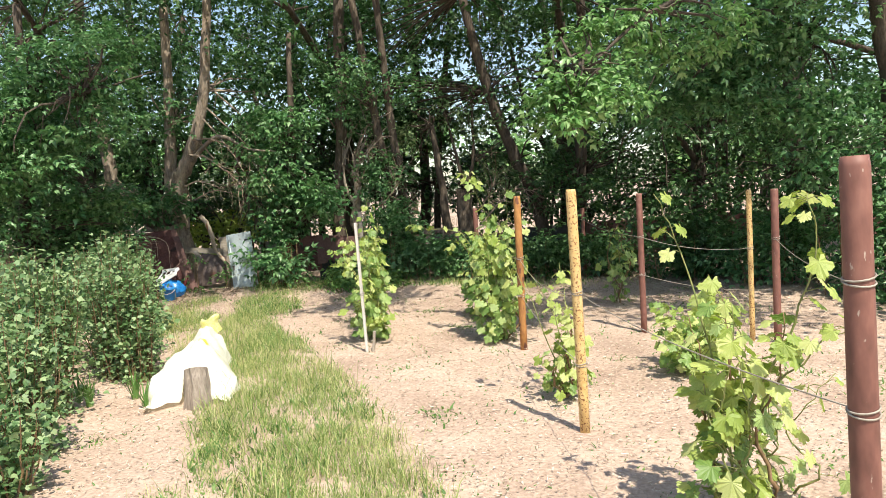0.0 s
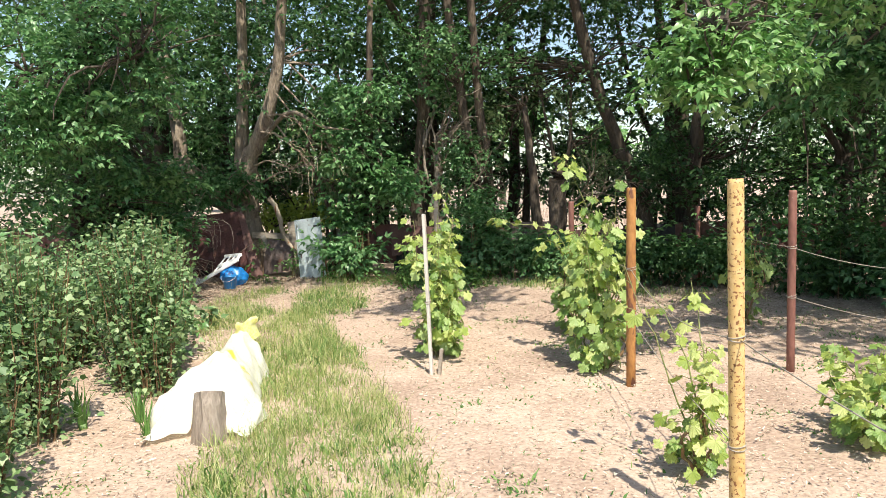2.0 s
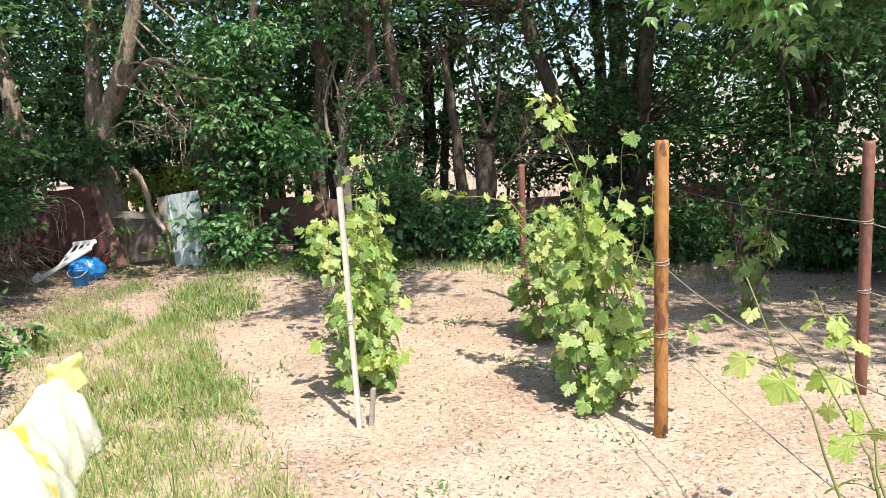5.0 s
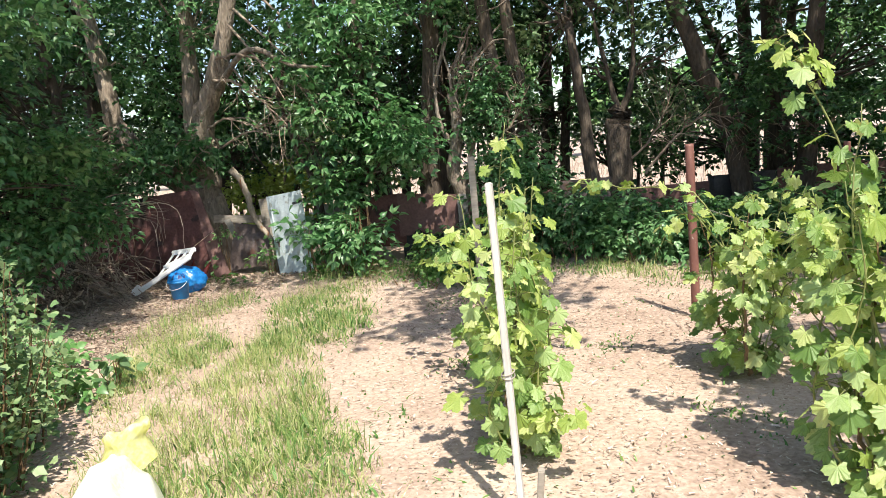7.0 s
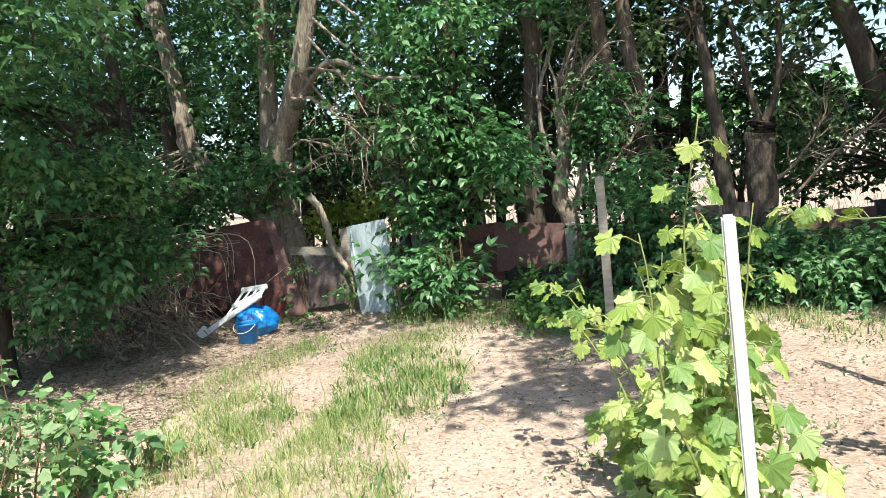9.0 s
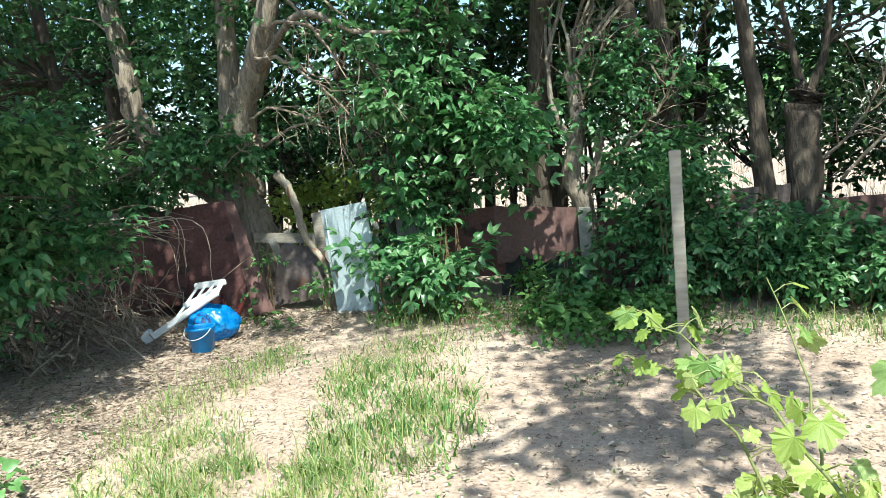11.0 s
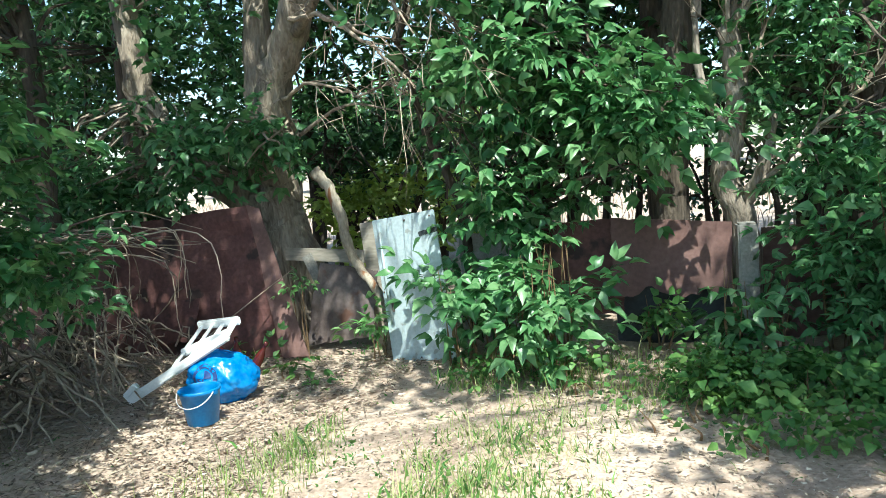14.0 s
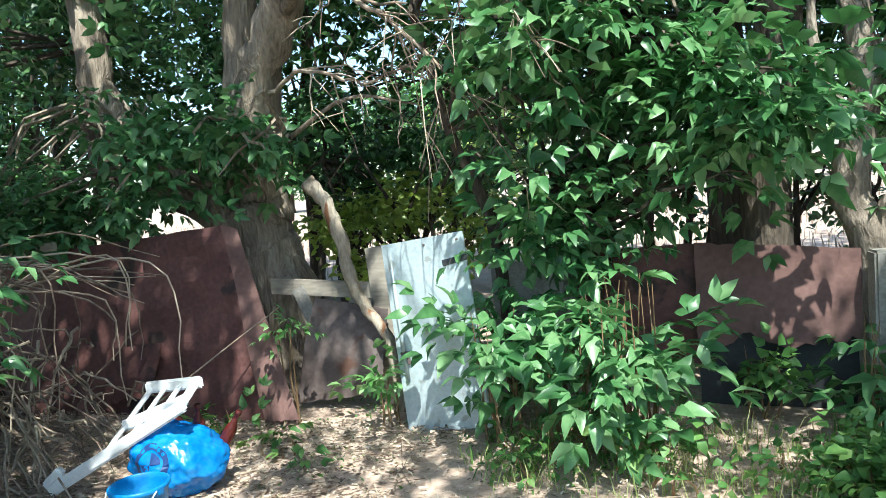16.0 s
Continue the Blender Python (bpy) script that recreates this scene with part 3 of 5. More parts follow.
def sack(front, back):
    """A thin sack spread over the stump and a log behind it: a low arched drape with folds, and a yellow gathered neck."""
    ob = tagged(holder("plastic_sack", pose(*front, 0)), "white plastic sack with yellow stains draped over a stump", "sack")
    ax = Vector((back[0] - front[0], back[1] - front[1], 0))
    side = Vector((-ax.y, ax.x, 0)).normalized()
    n, seg = 30, 44
    V, F = [], []
    for i in range(n + 1):
        t = i / n
        hw = (.37 - .20 * t ** .8) * (1 + .12 * math.sin(t * 9))
        h = .40 + .03 * math.sin(t * 7) - .05 * max(0, .15 - t) / .15
        if t > .93:
            h *= 1 - 4 * (t - .93)
        for k in range(seg + 1):
            a = math.pi * k / seg
            edge = abs(math.cos(a))
            fold = 1 + .10 * edge * math.sin(t * 26 + 4 * edge) + .05 * math.sin(t * 47 + k)
            p = ax * t + side * (math.cos(a) ** 3 * .35 + math.cos(a) * .65) * hw * fold
            h2 = h - .13 * max(0, .3 - t) / .3
            z = h2 * math.sin(a) ** .85 + .05 * abs(noise.noise((p.x * 5, p.y * 5, k * .1 + 9))) - .03 + .06 * noise.noise((p.x * 7, p.y * 7, k * .13)) + .02 * noise.noise((p.x * 21, p.y * 21, 3))
            front_pull = -.22 * max(0, .3 - t) / .3 * edge
            p = p + ax.normalized() * front_pull
            V.append((p.x, p.y, max(z, .012)))
    for i in range(n):
        for k in range(seg):
            q = i * (seg + 1) + k
            F.append((q, q + 1, q + seg + 2, q + seg + 1))
    # the front hem hangs to the ground on both sides of the stump
    first = len(V)
    fwd = ax.normalized()
    for k in range(seg + 1):
        edge = abs(math.cos(math.pi * k / seg))
        drop = min(1, max(0, (edge - .16) / .14))
        x, y, z = V[k]
        V.append((x - fwd.x * .05 * drop, y - fwd.y * .05 * drop, max(.012, z * (1 - drop) + (.02 + .012 * math.sin(k * .6)) * drop)))
    F += [(first + k, first + k + 1, k + 1, k) for k in range(seg)]
    child("cloth", Geo().add(V, F).mesh("cloth", M_SACK, True), ob)
    V, F = [], []
    c = ax
    for i, (r, d, z) in enumerate(((.14, -.05, .30), (.10, -.04, .37), (.085, -.03, .41), (.10, -.02, .45), (.09, -.01, .475), (.05, -.01, .44))):
        for k in range(30):
            a = 2 * math.pi * k / 30
            rr = r * (1 + .06 * math.sin(5 * a + i) + .05 * math.sin(13 * a + 2 * i))
            V.append((c.x + .06 + d + rr * math.cos(a), c.y + rr * math.sin(a) * .8, z + .03 * math.cos(a) + .015 * math.sin(3 * a + i)))
    for i in range(5):
        for k in range(30):
            F.append((i * 30 + k, i * 30 + (k + 1) % 30, (i + 1) * 30 + (k + 1) % 30, (i + 1) * 30 + k))
    child("neck", Geo().add(V, F).mesh("neck", M_SACK_Y, True), ob, "yellow gathered sack neck")
    return ob


stump(-2.28, 5.36)
sack((-2.4, 5.5), (-2.87, 6.95))

# ---- sheets of the fence ----
def plate(name, corners, label, material, category="sheet", n=14, crumple=.02, thick=.004, ragged=0.0, seed=1, parent=None, kind=""):
    """A dented metal sheet between four corners (bl, br, tr, tl), with thickness; ragged: torn lower edge."""
    rng = random.Random(seed)
    A, B, C, D = [Vector(c) for c in corners]
    nrm = (B - A).cross(D - A).normalized()
    V, F = [], []
    tear = [abs(noise.noise((i * .9, seed, 0))) * ragged for i in range(n + 1)]
    for lay in (0, 1):
        for j in range(n + 1):
            for i in range(n + 1):
                u, v = i / n, j / n
                lo, hi = A.lerp(B, u), D.lerp(C, u)
                lo = lo + (hi - lo) * tear[i]
                p = lo.lerp(hi, v)
                d = crumple * (noise.noise(p * 2.1 + Vector((seed, 0, 0))) + .4 * noise.noise(p * 6.3 + Vector((0, seed, 0))))
                e = .012 * noise.noise((u * 9, v * 9, seed)) if (i in (0, n) or j in (0, n)) else 0
                V.append(p + nrm * (d + lay * -thick) + (hi - lo).normalized() * e + (B - A).normalized() * e)
    m = (n + 1) ** 2
    for j in range(n):
        for i in range(n):
            a = j * (n + 1) + i
            q = (a, a + 1, a + n + 2, a + n + 1)
            F.append(q)
            F.append(tuple(m + k for k in q[::-1]))
    rim = [i for i in range(n)] + [i * (n + 1) + n for i in range(n)] + [n * (n + 1) + n - i for i in range(n)] + [(n - i) * (n + 1) for i in range(n)]
    for k in range(len(rim)):
        a, b = rim[k], rim[(k + 1) % len(rim)]
        F.append((b, a, m + a, m + b))
    me = Geo().add([tuple(v) for v in V], F).mesh(name, material, False)
    if parent:
        return child(name, me, parent, label)
    return tagged(new(name, me), label, category, kind=kind)


sheet = tagged(holder("rusted_fence_sheet", pose(0, 0, 0)), "large dark red rusted iron sheet leaning on the fence", "metal sheet")
plate("panel", [(-8.15, 13.3, -.02), (-6.08, 13.40, .0), (-6.46, 13.6, 1.22), (-7.8, 13.58, 1.13)], "", M_RUST, n=22, crumple=.05, seed=2, parent=sheet)
plate("folded_edge", [(-6.14, 13.35, .01), (-5.92, 13.39, .02), (-6.37, 13.57, 1.2), (-6.48, 13.56, 1.23)], "folded rusty edge of the sheet", M_RUST_B, n=10, crumple=.03, seed=3, parent=sheet)
plate("torn_flap", [(-7.35, 13.29, .1), (-6.95, 13.28, .14), (-6.9, 13.36, .5), (-7.35, 13.36, .46)], "torn lower flap", M_RUST, n=8, crumple=.04, ragged=.2, seed=5, parent=sheet)
plate("rusted_fence_sheet", [(-10.6, 13.3, 0), (-7.9, 13.45, 0), (-7.9, 13.6, 1.06), (-10.6, 13.5, 1.05)], "dark rusted sheet behind a brushwood pile", M_RUST_B, "metal sheet", 14, .04, seed=4)
plate("rusted_fence_sheet", [(-14, 12.0, 0), (-10.5, 13.35, 0), (-10.5, 13.5, 1.0), (-14, 12.2, 1.0)], "old rusted fence sheet under trees", M_RUST_B, "metal sheet", 10, .04, seed=14)
plate("grey_sheet", [(-6.13, 13.68, .02), (-5.5, 13.70, .1), (-5.46, 13.80, .62), (-5.98, 13.80, .70)], "grey-brown dented metal sheet behind the door", M_GREYSHEET, "metal sheet", 14, .04, seed=6)
plate("rusted_fence_sheet", [(-3.62, 13.97, .34), (-2.80, 13.99, .32), (-2.79, 14.02, .86), (-3.62, 14.0, .93)], "brown rusted sheet with torn lower edge", M_RUST_B, "metal sheet", 18, .015, ragged=.28, seed=7)
plate("rusted_fence_sheet", [(-4.3, 14.04, .2), (-3.56, 14.05, .2), (-3.56, 14.07, .92), (-4.3, 14.06, .9)], "dark brown rusted sheet behind leaves", M_RUST, "metal sheet", 12, .02, seed=8)
plate("black_sheet", [(-3.62, 14.06, -.03), (-2.78, 14.07, -.03), (-2.78, 14.1, .5), (-3.62, 14.1, .5)], "black roofing sheet closing the fence bottom", M_BLACK, "sheet", 10, .03, seed=9)
plate("grey_sheet", [(-4.85, 14.08, 0), (-4.25, 14.1, 0), (-4.25, 14.12, .82), (-4.85, 14.1, .86)], "pale grey sheet behind leaves", M_CONC, "sheet", 10, .02, seed=10)
for i, (a, b, h, mm, lb) in enumerate((((-2.6, 14.1), (-1.5, 14.4), .8, M_RUST_B, "rusty brown fence sheet behind hedge"), ((-1.5, 14.42), (-.7, 14.62), .9, M_GREYSHEET, "grey fence sheet behind hedge"),
                                       ((-.7, 14.6), (.55, 14.98), .72, M_RUST_B, "low rusty fence sheet behind hedge"), ((.55, 15.0), (1.5, 15.3), .78, M_BLACK, "dark fence sheet behind hedge"),
                                       ((1.5, 15.3), (4, 16), .8, M_RUST_B, "rusty fence sheet under trees"), ((4, 16), (9, 17), .8, M_RUST, "dark rusty fence sheet under trees"))):
    plate("fence_sheet", [(*a, 0), (*b, 0), (*b, h), (*a, h)], lb, mm, "metal sheet", 12, .03, seed=20 + i)


def fence_wood():
    bm = bmesh.new()
    slab(bm, pose(-5.95, 13.93, .74, 0, 4, 3), (.85, .03, .11), .004)
    part("rail", bm, M_BOARD, tagged(holder("fence_board"), "grey weathered board nailed across the fence", "board"))
    bm = bmesh.new()
    slab(bm, pose(-5.5, 13.88, .5, -4, -6, 0), (.17, .03, 1.02), .004)
    part("plank", bm, M_BOARD, tagged(holder("fence_plank"), "upright grey plank beside the metal door", "board"))
    bm = bmesh.new()
    slab(bm, pose(-6.08, 13.86, .62, 0, -24, 0), (.09, .03, .3), .004)
    part("plank", bm, M_CONC, tagged(holder("fence_plank"), "short pale slat leaning at the fence", "board"))
    bm = bmesh.new()
    slab(bm, pose(-2.70, 13.93, .42, 0, 0, 8), (.13, .13, .88), .012)
    part("shaft", bm, M_CONC, tagged(holder("concrete_post"), "pale concrete fence post beside a tree", "post"))
    bm = bmesh.new()
    slab(bm, pose(-8.6, 13.35, 1.12, 0, -3, 4), (1.7, .06, .06), .01)
    part("rail", bm, M_BOARD, tagged(holder("fence_board"), "grey rail on top of rusty sheets", "board"))


fence_wood()


def metal_door():
    """A sheet-metal door leaf propped on the fence: skin, rolled edge, hasp, cut slot, nails."""
    a, b, c = Vector((-5.19, 13.38, -.03)), Vector((-4.685, 13.38, .03)), Vector((-5.30, 13.5, 1.05))
    ux, uz = (b - a), (c - a)
    W, H = ux.length, uz.length
    ux.normalize()
    uz = (uz - ux * uz.dot(ux)).normalized()
    uy = uz.cross(ux)
    M = Matrix.Translation(a) @ Matrix((ux, uy, uz)).transposed().to_4x4()
    ob = tagged(holder("metal_door", M), "pale blue-grey galvanised door propped against the fence", "door")
    bm = bmesh.new()
    slab(bm, pose(W / 2, .012, H / 2), (W, .022, H), .004)
    bmesh.ops.subdivide_edges(bm, edges=bm.edges[:], cuts=3, use_grid_fill=True)
    for v in bm.verts:
        v.co.y += .007 * noise.noise((v.co.x * 5, v.co.z * 4, 2))
    part("skin", bm, M_ZINC, ob)
    g = Geo().add(*tube([(.05, -.006, .3), (.05, -.008, H * .6), (.052, -.006, H - .02)], [.013] * 3, 8))
    child("rolled_edge", g.mesh("rolled_edge", M_ZINC, True), ob)
    bm = bmesh.new()
    slab(bm, pose(W - .07, -.001, H * .86, 0, -6, 0), (.15, .006, .035), .002)
    part("cut_slot", bm, M_BLACK, ob, "dark torn slot in the sheet")
    bm = bmesh.new()
    slab(bm, pose(.06, -.012, H * .42), (.06, .014, .02), .003)
    slab(bm, pose(.075, -.012, H * .39), (.02, .012, .07), .003)
    part("hasp", bm, M_GREYSHEET, ob, "small rusty hasp")
    rng = random.Random(2)
    for x in (.03, W * .5, W - .03):
        for z in (.03, H - .04, H * .5):
            bm = bmesh.new()
            bmesh.ops.create_cone(bm, cap_ends=True, segments=8, radius1=.008, radius2=.005, depth=.006, matrix=pose(x + rng.uniform(-.02, .02), -.0045, z, 90))
            part("nail_head", bm, M_GREYSHEET, ob)


metal_door()

# ---- trees behind the fence ----
def P(*pts):
    return [tuple(p) for p in pts]


grown("maple_tree", "large forked maple with thick furrowed grey trunk", "tree",
      [(P((-6.36, 14.35, -.1), (-6.56, 14.35, .55), (-6.7, 14.35, 1.1), (-6.76, 14.35, 1.55)), .27, .24),
       (P((-6.7, 14.4, 1.0), (-7.1, 14.25, 1.33), (-7.55, 14.2, 1.72), (-7.95, 14.2, 2.25), (-8.05, 14.2, 3.0), (-8.4, 14.2, 5)), .19, .11),
       (P((-6.85, 14.4, 1.4), (-6.75, 14.35, 2.2), (-6.7, 14.4, 3.4), (-6.6, 14.4, 6)), .17, .08),
       (P((-6.75, 14.4, 1.4), (-6.5, 14.2, 2.2), (-6.1, 14.05, 2.8), (-5.7, 13.95, 4.0), (-5.4, 13.8, 6)), .19, .08),
       (P((-6.1, 14.0, 2.6), (-5.3, 13.5, 3.0), (-4.6, 13.2, 2.7), (-4.0, 13.0, 2.6)), .05, .012),
       (P((-6.2, 14.0, 1.75), (-5.6, 13.8, 1.95), (-5.1, 13.7, 1.85)), .018, .006)],
      [((-6.75, 13.75, 1.72), (.75, .3, .25), 80), ((-7.7, 13.6, 1.75), (.8, .45, .55), 150), ((-8.4, 13.9, 1.35), (.8, .4, .35), 120), ((-7.3, 14.8, 3.6), (1.8, .9, 1.0), 300), ((-5.6, 14.8, 4.2), (1.5, .9, 1.0), 280)],
      .105, "ash", M_LEAF, M_BARK_LT, 31, twigs=16)
grown("maple_tree", "slender maple trunk rising over brushwood", "tree",
      [(P((-8.0, 12.95, -.1), (-7.95, 12.95, 1.0), (-7.85, 12.9, 1.9), (-7.9, 12.95, 2.6), (-8.2, 13, 5)), .11, .06)],
      [((-8.6, 12.6, 3.0), (1.2, .8, .8), 260), ((-9.3, 12.9, 2.0), (.9, .6, .6), 160)], .085, "ash", M_LEAF_SHADED, M_BARK_DK, 32, twigs=14)
grown("box_elder", "leafy box elder growing through the fence, sunlit", "tree",
      [(P((-4.3, 14.25, -.1), (-4.25, 14.2, 1.0), (-4.05, 14.1, 2.2), (-3.9, 14.1, 5)), .12, .05), (P((-4.75, 14.1, -.1), (-4.8, 14.1, 1.0), (-5.0, 13.95, 1.7), (-5.15, 13.9, 2.4)), .05, .02)],
      [((-3.95, 13.5, 1.75), (.75, .4, .6), 200), ((-3.4, 13.55, 1.55), (.4, .35, .4), 70), ((-4.3, 13.6, 1.25), (.35, .3, .35), 60), ((-4.15, 13.6, 2.9), (.8, .5, .7), 190)],
      .12, "ash", M_LEAF, M_BARK, 33, twigs=18)
grown("box_elder", "twin dark trunks wrapped in leaves", "tree",
      [(P((-3.2, 14.4, -.1), (-3.2, 14.4, 1.5), (-3.05, 14.4, 2.9), (-2.9, 14.4, 6)), .15, .1),
       (P((-2.0, 14.4, -.1), (-2.05, 14.3, 1.4), (-2.15, 14.2, 2.3), (-2.3, 14.1, 3.4), (-2.6, 14, 6)), .12, .07),
       (P((-1.8, 14.5, -.1), (-1.83, 14.4, 1.4), (-1.88, 14.3, 2.2), (-1.98, 14.2, 3.2), (-2.1, 14, 6)), .11, .07)],
      [((-2.3, 14.1, 2.0), (.6, .4, .5), 160), ((-2.0, 14.0, 1.35), (.5, .3, .3), 90), ((-2.6, 14.3, 3.8), (1.3, .8, .8), 300)], .09, "ash", M_LEAF, M_BARK, 34, twigs=16)
grown("pollard_willow", "gnarled pollarded tree with bare knobbly shoots", "tree",
      [(P((-2.72, 14.15, -.1), (-2.72, 14.12, .8), (-2.82, 14.1, 1.2), (-2.72, 14.15, 1.7), (-2.78, 14.2, 2.2)), .12, .07),
       (P((-2.75, 14.1, .9), (-2.58, 14.05, 1.2), (-2.5, 14.05, 1.6)), .06, .03), (P((-2.78, 14.1, 1.5), (-2.95, 14.1, 1.8), (-2.98, 14.1, 2.3)), .045, .02)],
      [((-2.3, 14.4, 2.9), (.7, .5, .5), 80)], .075, "leaf", M_LEAF_BUSH, M_BARK_PALE, 35, twigs=22)
grown("pollard_willow", "pollarded trunk with thin upright shoots", "tree",
      [(P((-.65, 14.75, -.1), (-.64, 14.7, .9), (-.62, 14.7, 1.6), (-.55, 14.7, 1.8)), .17, .16),
       (P((-1.0, 14.7, -.1), (-1.0, 14.6, .8), (-1.05, 14.6, 1.6), (-1.2, 14.6, 3)), .13, .06), (P((-.6, 14.7, 1.7), (-.7, 14.7, 2.2), (-.9, 14.7, 3.2)), .05, .02),
       (P((-.6, 14.7, 1.7), (-.4, 14.7, 2.2), (-.35, 14.6, 3.4)), .05, .02)],
      [((-.7, 14.8, 3.0), (1.1, .5, .8), 130)], .075, "leaf", M_LEAF_BUSH, M_BARK, 36, twigs=40)
grown("maple_tree", "leaning dark tree at the field edge", "tree",
      [(P((1.1, 15.1, -.1), (.9, 15, 1.2), (.5, 14.7, 2.2), (0, 14.4, 3.6), (-.4, 14.2, 5.5)), .16, .08), (P((1.7, 14.8, -.1), (1.75, 14.6, 1.8), (1.85, 14.4, 3.4), (1.9, 14.2, 6)), .14, .08)],
      [((1.0, 14.8, 3.9), (1.8, .9, 1.0), 280), ((-.6, 15.6, 4.6), (1.6, .7, .9), 150), ((2.6, 15.2, 2.6), (1.2, .8, .9), 300), ((-1.6, 16.0, 3.4), (1.0, .5, .7), 150), ((-3.0, 15.2, 3.9), (1.0, .5, .8), 200), ((1.4, 14.3, 1.8), (.7, .5, .7), 150)], .09, "ash", M_LEAF_SHADED, M_BARK_DK, 37, twigs=20)
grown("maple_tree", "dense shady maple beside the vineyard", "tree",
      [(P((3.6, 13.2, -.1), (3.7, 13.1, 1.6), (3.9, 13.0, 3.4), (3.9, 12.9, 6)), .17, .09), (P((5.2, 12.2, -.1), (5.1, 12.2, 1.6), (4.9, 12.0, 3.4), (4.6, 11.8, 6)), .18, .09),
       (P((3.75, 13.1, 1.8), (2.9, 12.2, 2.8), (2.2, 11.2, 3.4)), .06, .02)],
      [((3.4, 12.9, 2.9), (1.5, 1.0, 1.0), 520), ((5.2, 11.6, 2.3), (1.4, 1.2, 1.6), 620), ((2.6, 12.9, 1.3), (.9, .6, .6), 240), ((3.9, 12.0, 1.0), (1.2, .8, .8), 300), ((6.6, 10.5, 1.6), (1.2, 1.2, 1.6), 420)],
      .1, "ash", M_LEAF_SHADED, M_BARK_DK, 38, 4, twigs=20)
grown("box_elder", "box elder with bright overhanging branches", "tree",
      [(P((5.4, 9.5, -.1), (5.3, 9.4, 2), (4.9, 9.1, 4), (4.2, 8.8, 6)), .17, .09), (P((4.9, 9.1, 3.9), (3.4, 8.4, 4.0), (2.0, 7.7, 3.4), (1.2, 7.3, 2.75)), .05, .012),
       (P((4.9, 9.1, 3.8), (3.6, 9.3, 3.6), (2.8, 9.3, 2.9)), .04, .012)],
      [((1.05, 7.3, 2.4), (.34, .3, .28), 110), ((1.5, 7.3, 2.72), (.42, .35, .25), 80), ((2.3, 7.9, 3.2), (.7, .45, .3), 120), ((1.3, 8.0, 3.2), (.5, .4, .2), 60)],
      .088, "ash", M_LEAF_FRESH_LIT, M_BARK_DK, 39, twigs=6)
grown("box_elder", "dark leafy box elder at the vineyard side", "tree",
      [(P((5.9, 10.0, -.1), (5.8, 9.9, 2), (5.4, 9.8, 4), (5.0, 9.6, 6)), .16, .08), (P((5.6, 9.9, 3), (4.4, 9.9, 3.4), (3.2, 9.8, 3.3)), .05, .015)],
      [((2.7, 9.5, 2.75), (.7, .5, .4), 170), ((3.2, 9.6, 3.4), (1.1, .6, .4), 200), ((4.0, 9.6, 2.7), (1.0, .7, .6), 260), ((4.4, 9.2, 3.7), (1.1, .8, .5), 240), ((4.9, 9.6, 1.9), (.8, .8, .8), 260), ((2.2, 10.6, 3.3), (.9, .6, .4), 130)],
      .095, "ash", M_LEAF, M_BARK_DK, 45, twigs=10)
grown("box_elder", "leafy box elder thicket beside the currant bushes", "tree",
      [(P((-7.6, 10.6, -.1), (-7.5, 10.6, 1.2), (-7.3, 10.6, 2.6), (-7.2, 10.6, 5)), .12, .06), (P((-8.4, 9.2, -.1), (-8.2, 9.2, 1.5), (-7.8, 9.3, 3.2), (-7.4, 9.2, 5)), .13, .06), (P((-7.9, 9.3, 2.6), (-7.0, 9.3, 3.2), (-6.2, 9.3, 3.4), (-5.5, 9.3, 3.3)), .045, .012)],
      [((-7.3, 10.9, 1.2), (.9, .85, .95), 520), ((-6.7, 11.4, 1.15), (.5, .4, .32), 110), ((-6.3, 10.8, 1.75), (.45, .5, .4), 120), ((-5.75, 9.3, 3.1), (.75, .7, .6), 330), ((-6.3, 8.9, 2.5), (.7, .7, .5), 260), ((-5.6, 9.6, 3.9), (.9, .8, .4), 220), ((-6.9, 9.9, 2.5), (.8, .9, .8), 320), ((-7.6, 9.0, 1.5), (1.2, 1.0, 1.2), 460), ((-8.2, 9.8, 3.8), (1.5, 1.2, .8), 320)],
      .09, "ash", M_LEAF, M_BARK_DK, 40, twigs=18)

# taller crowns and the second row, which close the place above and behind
# The three maples' clumps above z 6 are unseen, added to cast shade.
grown("tall_maple", "tall maple over the fence with unseen shade clumps added", "tree",
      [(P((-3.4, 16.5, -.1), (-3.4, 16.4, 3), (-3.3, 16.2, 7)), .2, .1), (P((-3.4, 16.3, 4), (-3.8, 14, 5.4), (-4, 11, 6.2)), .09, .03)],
      [((-3.6, 15.6, 5.2), (2.2, 1.6, 1.2), 520), ((-4.7, 14.2, 6.4), (2.6, 2.6, .8), 620), ((-3.2, 10.0, 6.2), (1.3, .6, .4), 80), ((-5.6, 10.5, 6.2), (1.3, 1.4, .5), 540)], .125, "ash", M_LEAF_SHADED, M_BARK_DK, 41, 4, twigs=10)
grown("tall_maple", "tall maple with unseen high crown added to shade the fence corner", "tree",
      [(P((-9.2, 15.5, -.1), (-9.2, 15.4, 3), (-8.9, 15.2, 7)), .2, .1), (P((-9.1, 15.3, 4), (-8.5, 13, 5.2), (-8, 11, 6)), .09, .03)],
      [((-9, 15, 4.6), (2.2, 1.6, 1.6), 560), ((-8.6, 13.9, 6.0), (2.4, 2.6, .9), 620), ((-7.5, 11.1, 6.6), (2.0, 1.5, .6), 330), ((-10.5, 13, 2.6), (1.2, 1.4, 1.6), 380)], .125, "ash", M_LEAF_SHADED, M_BARK_DK, 42, 4, twigs=10)
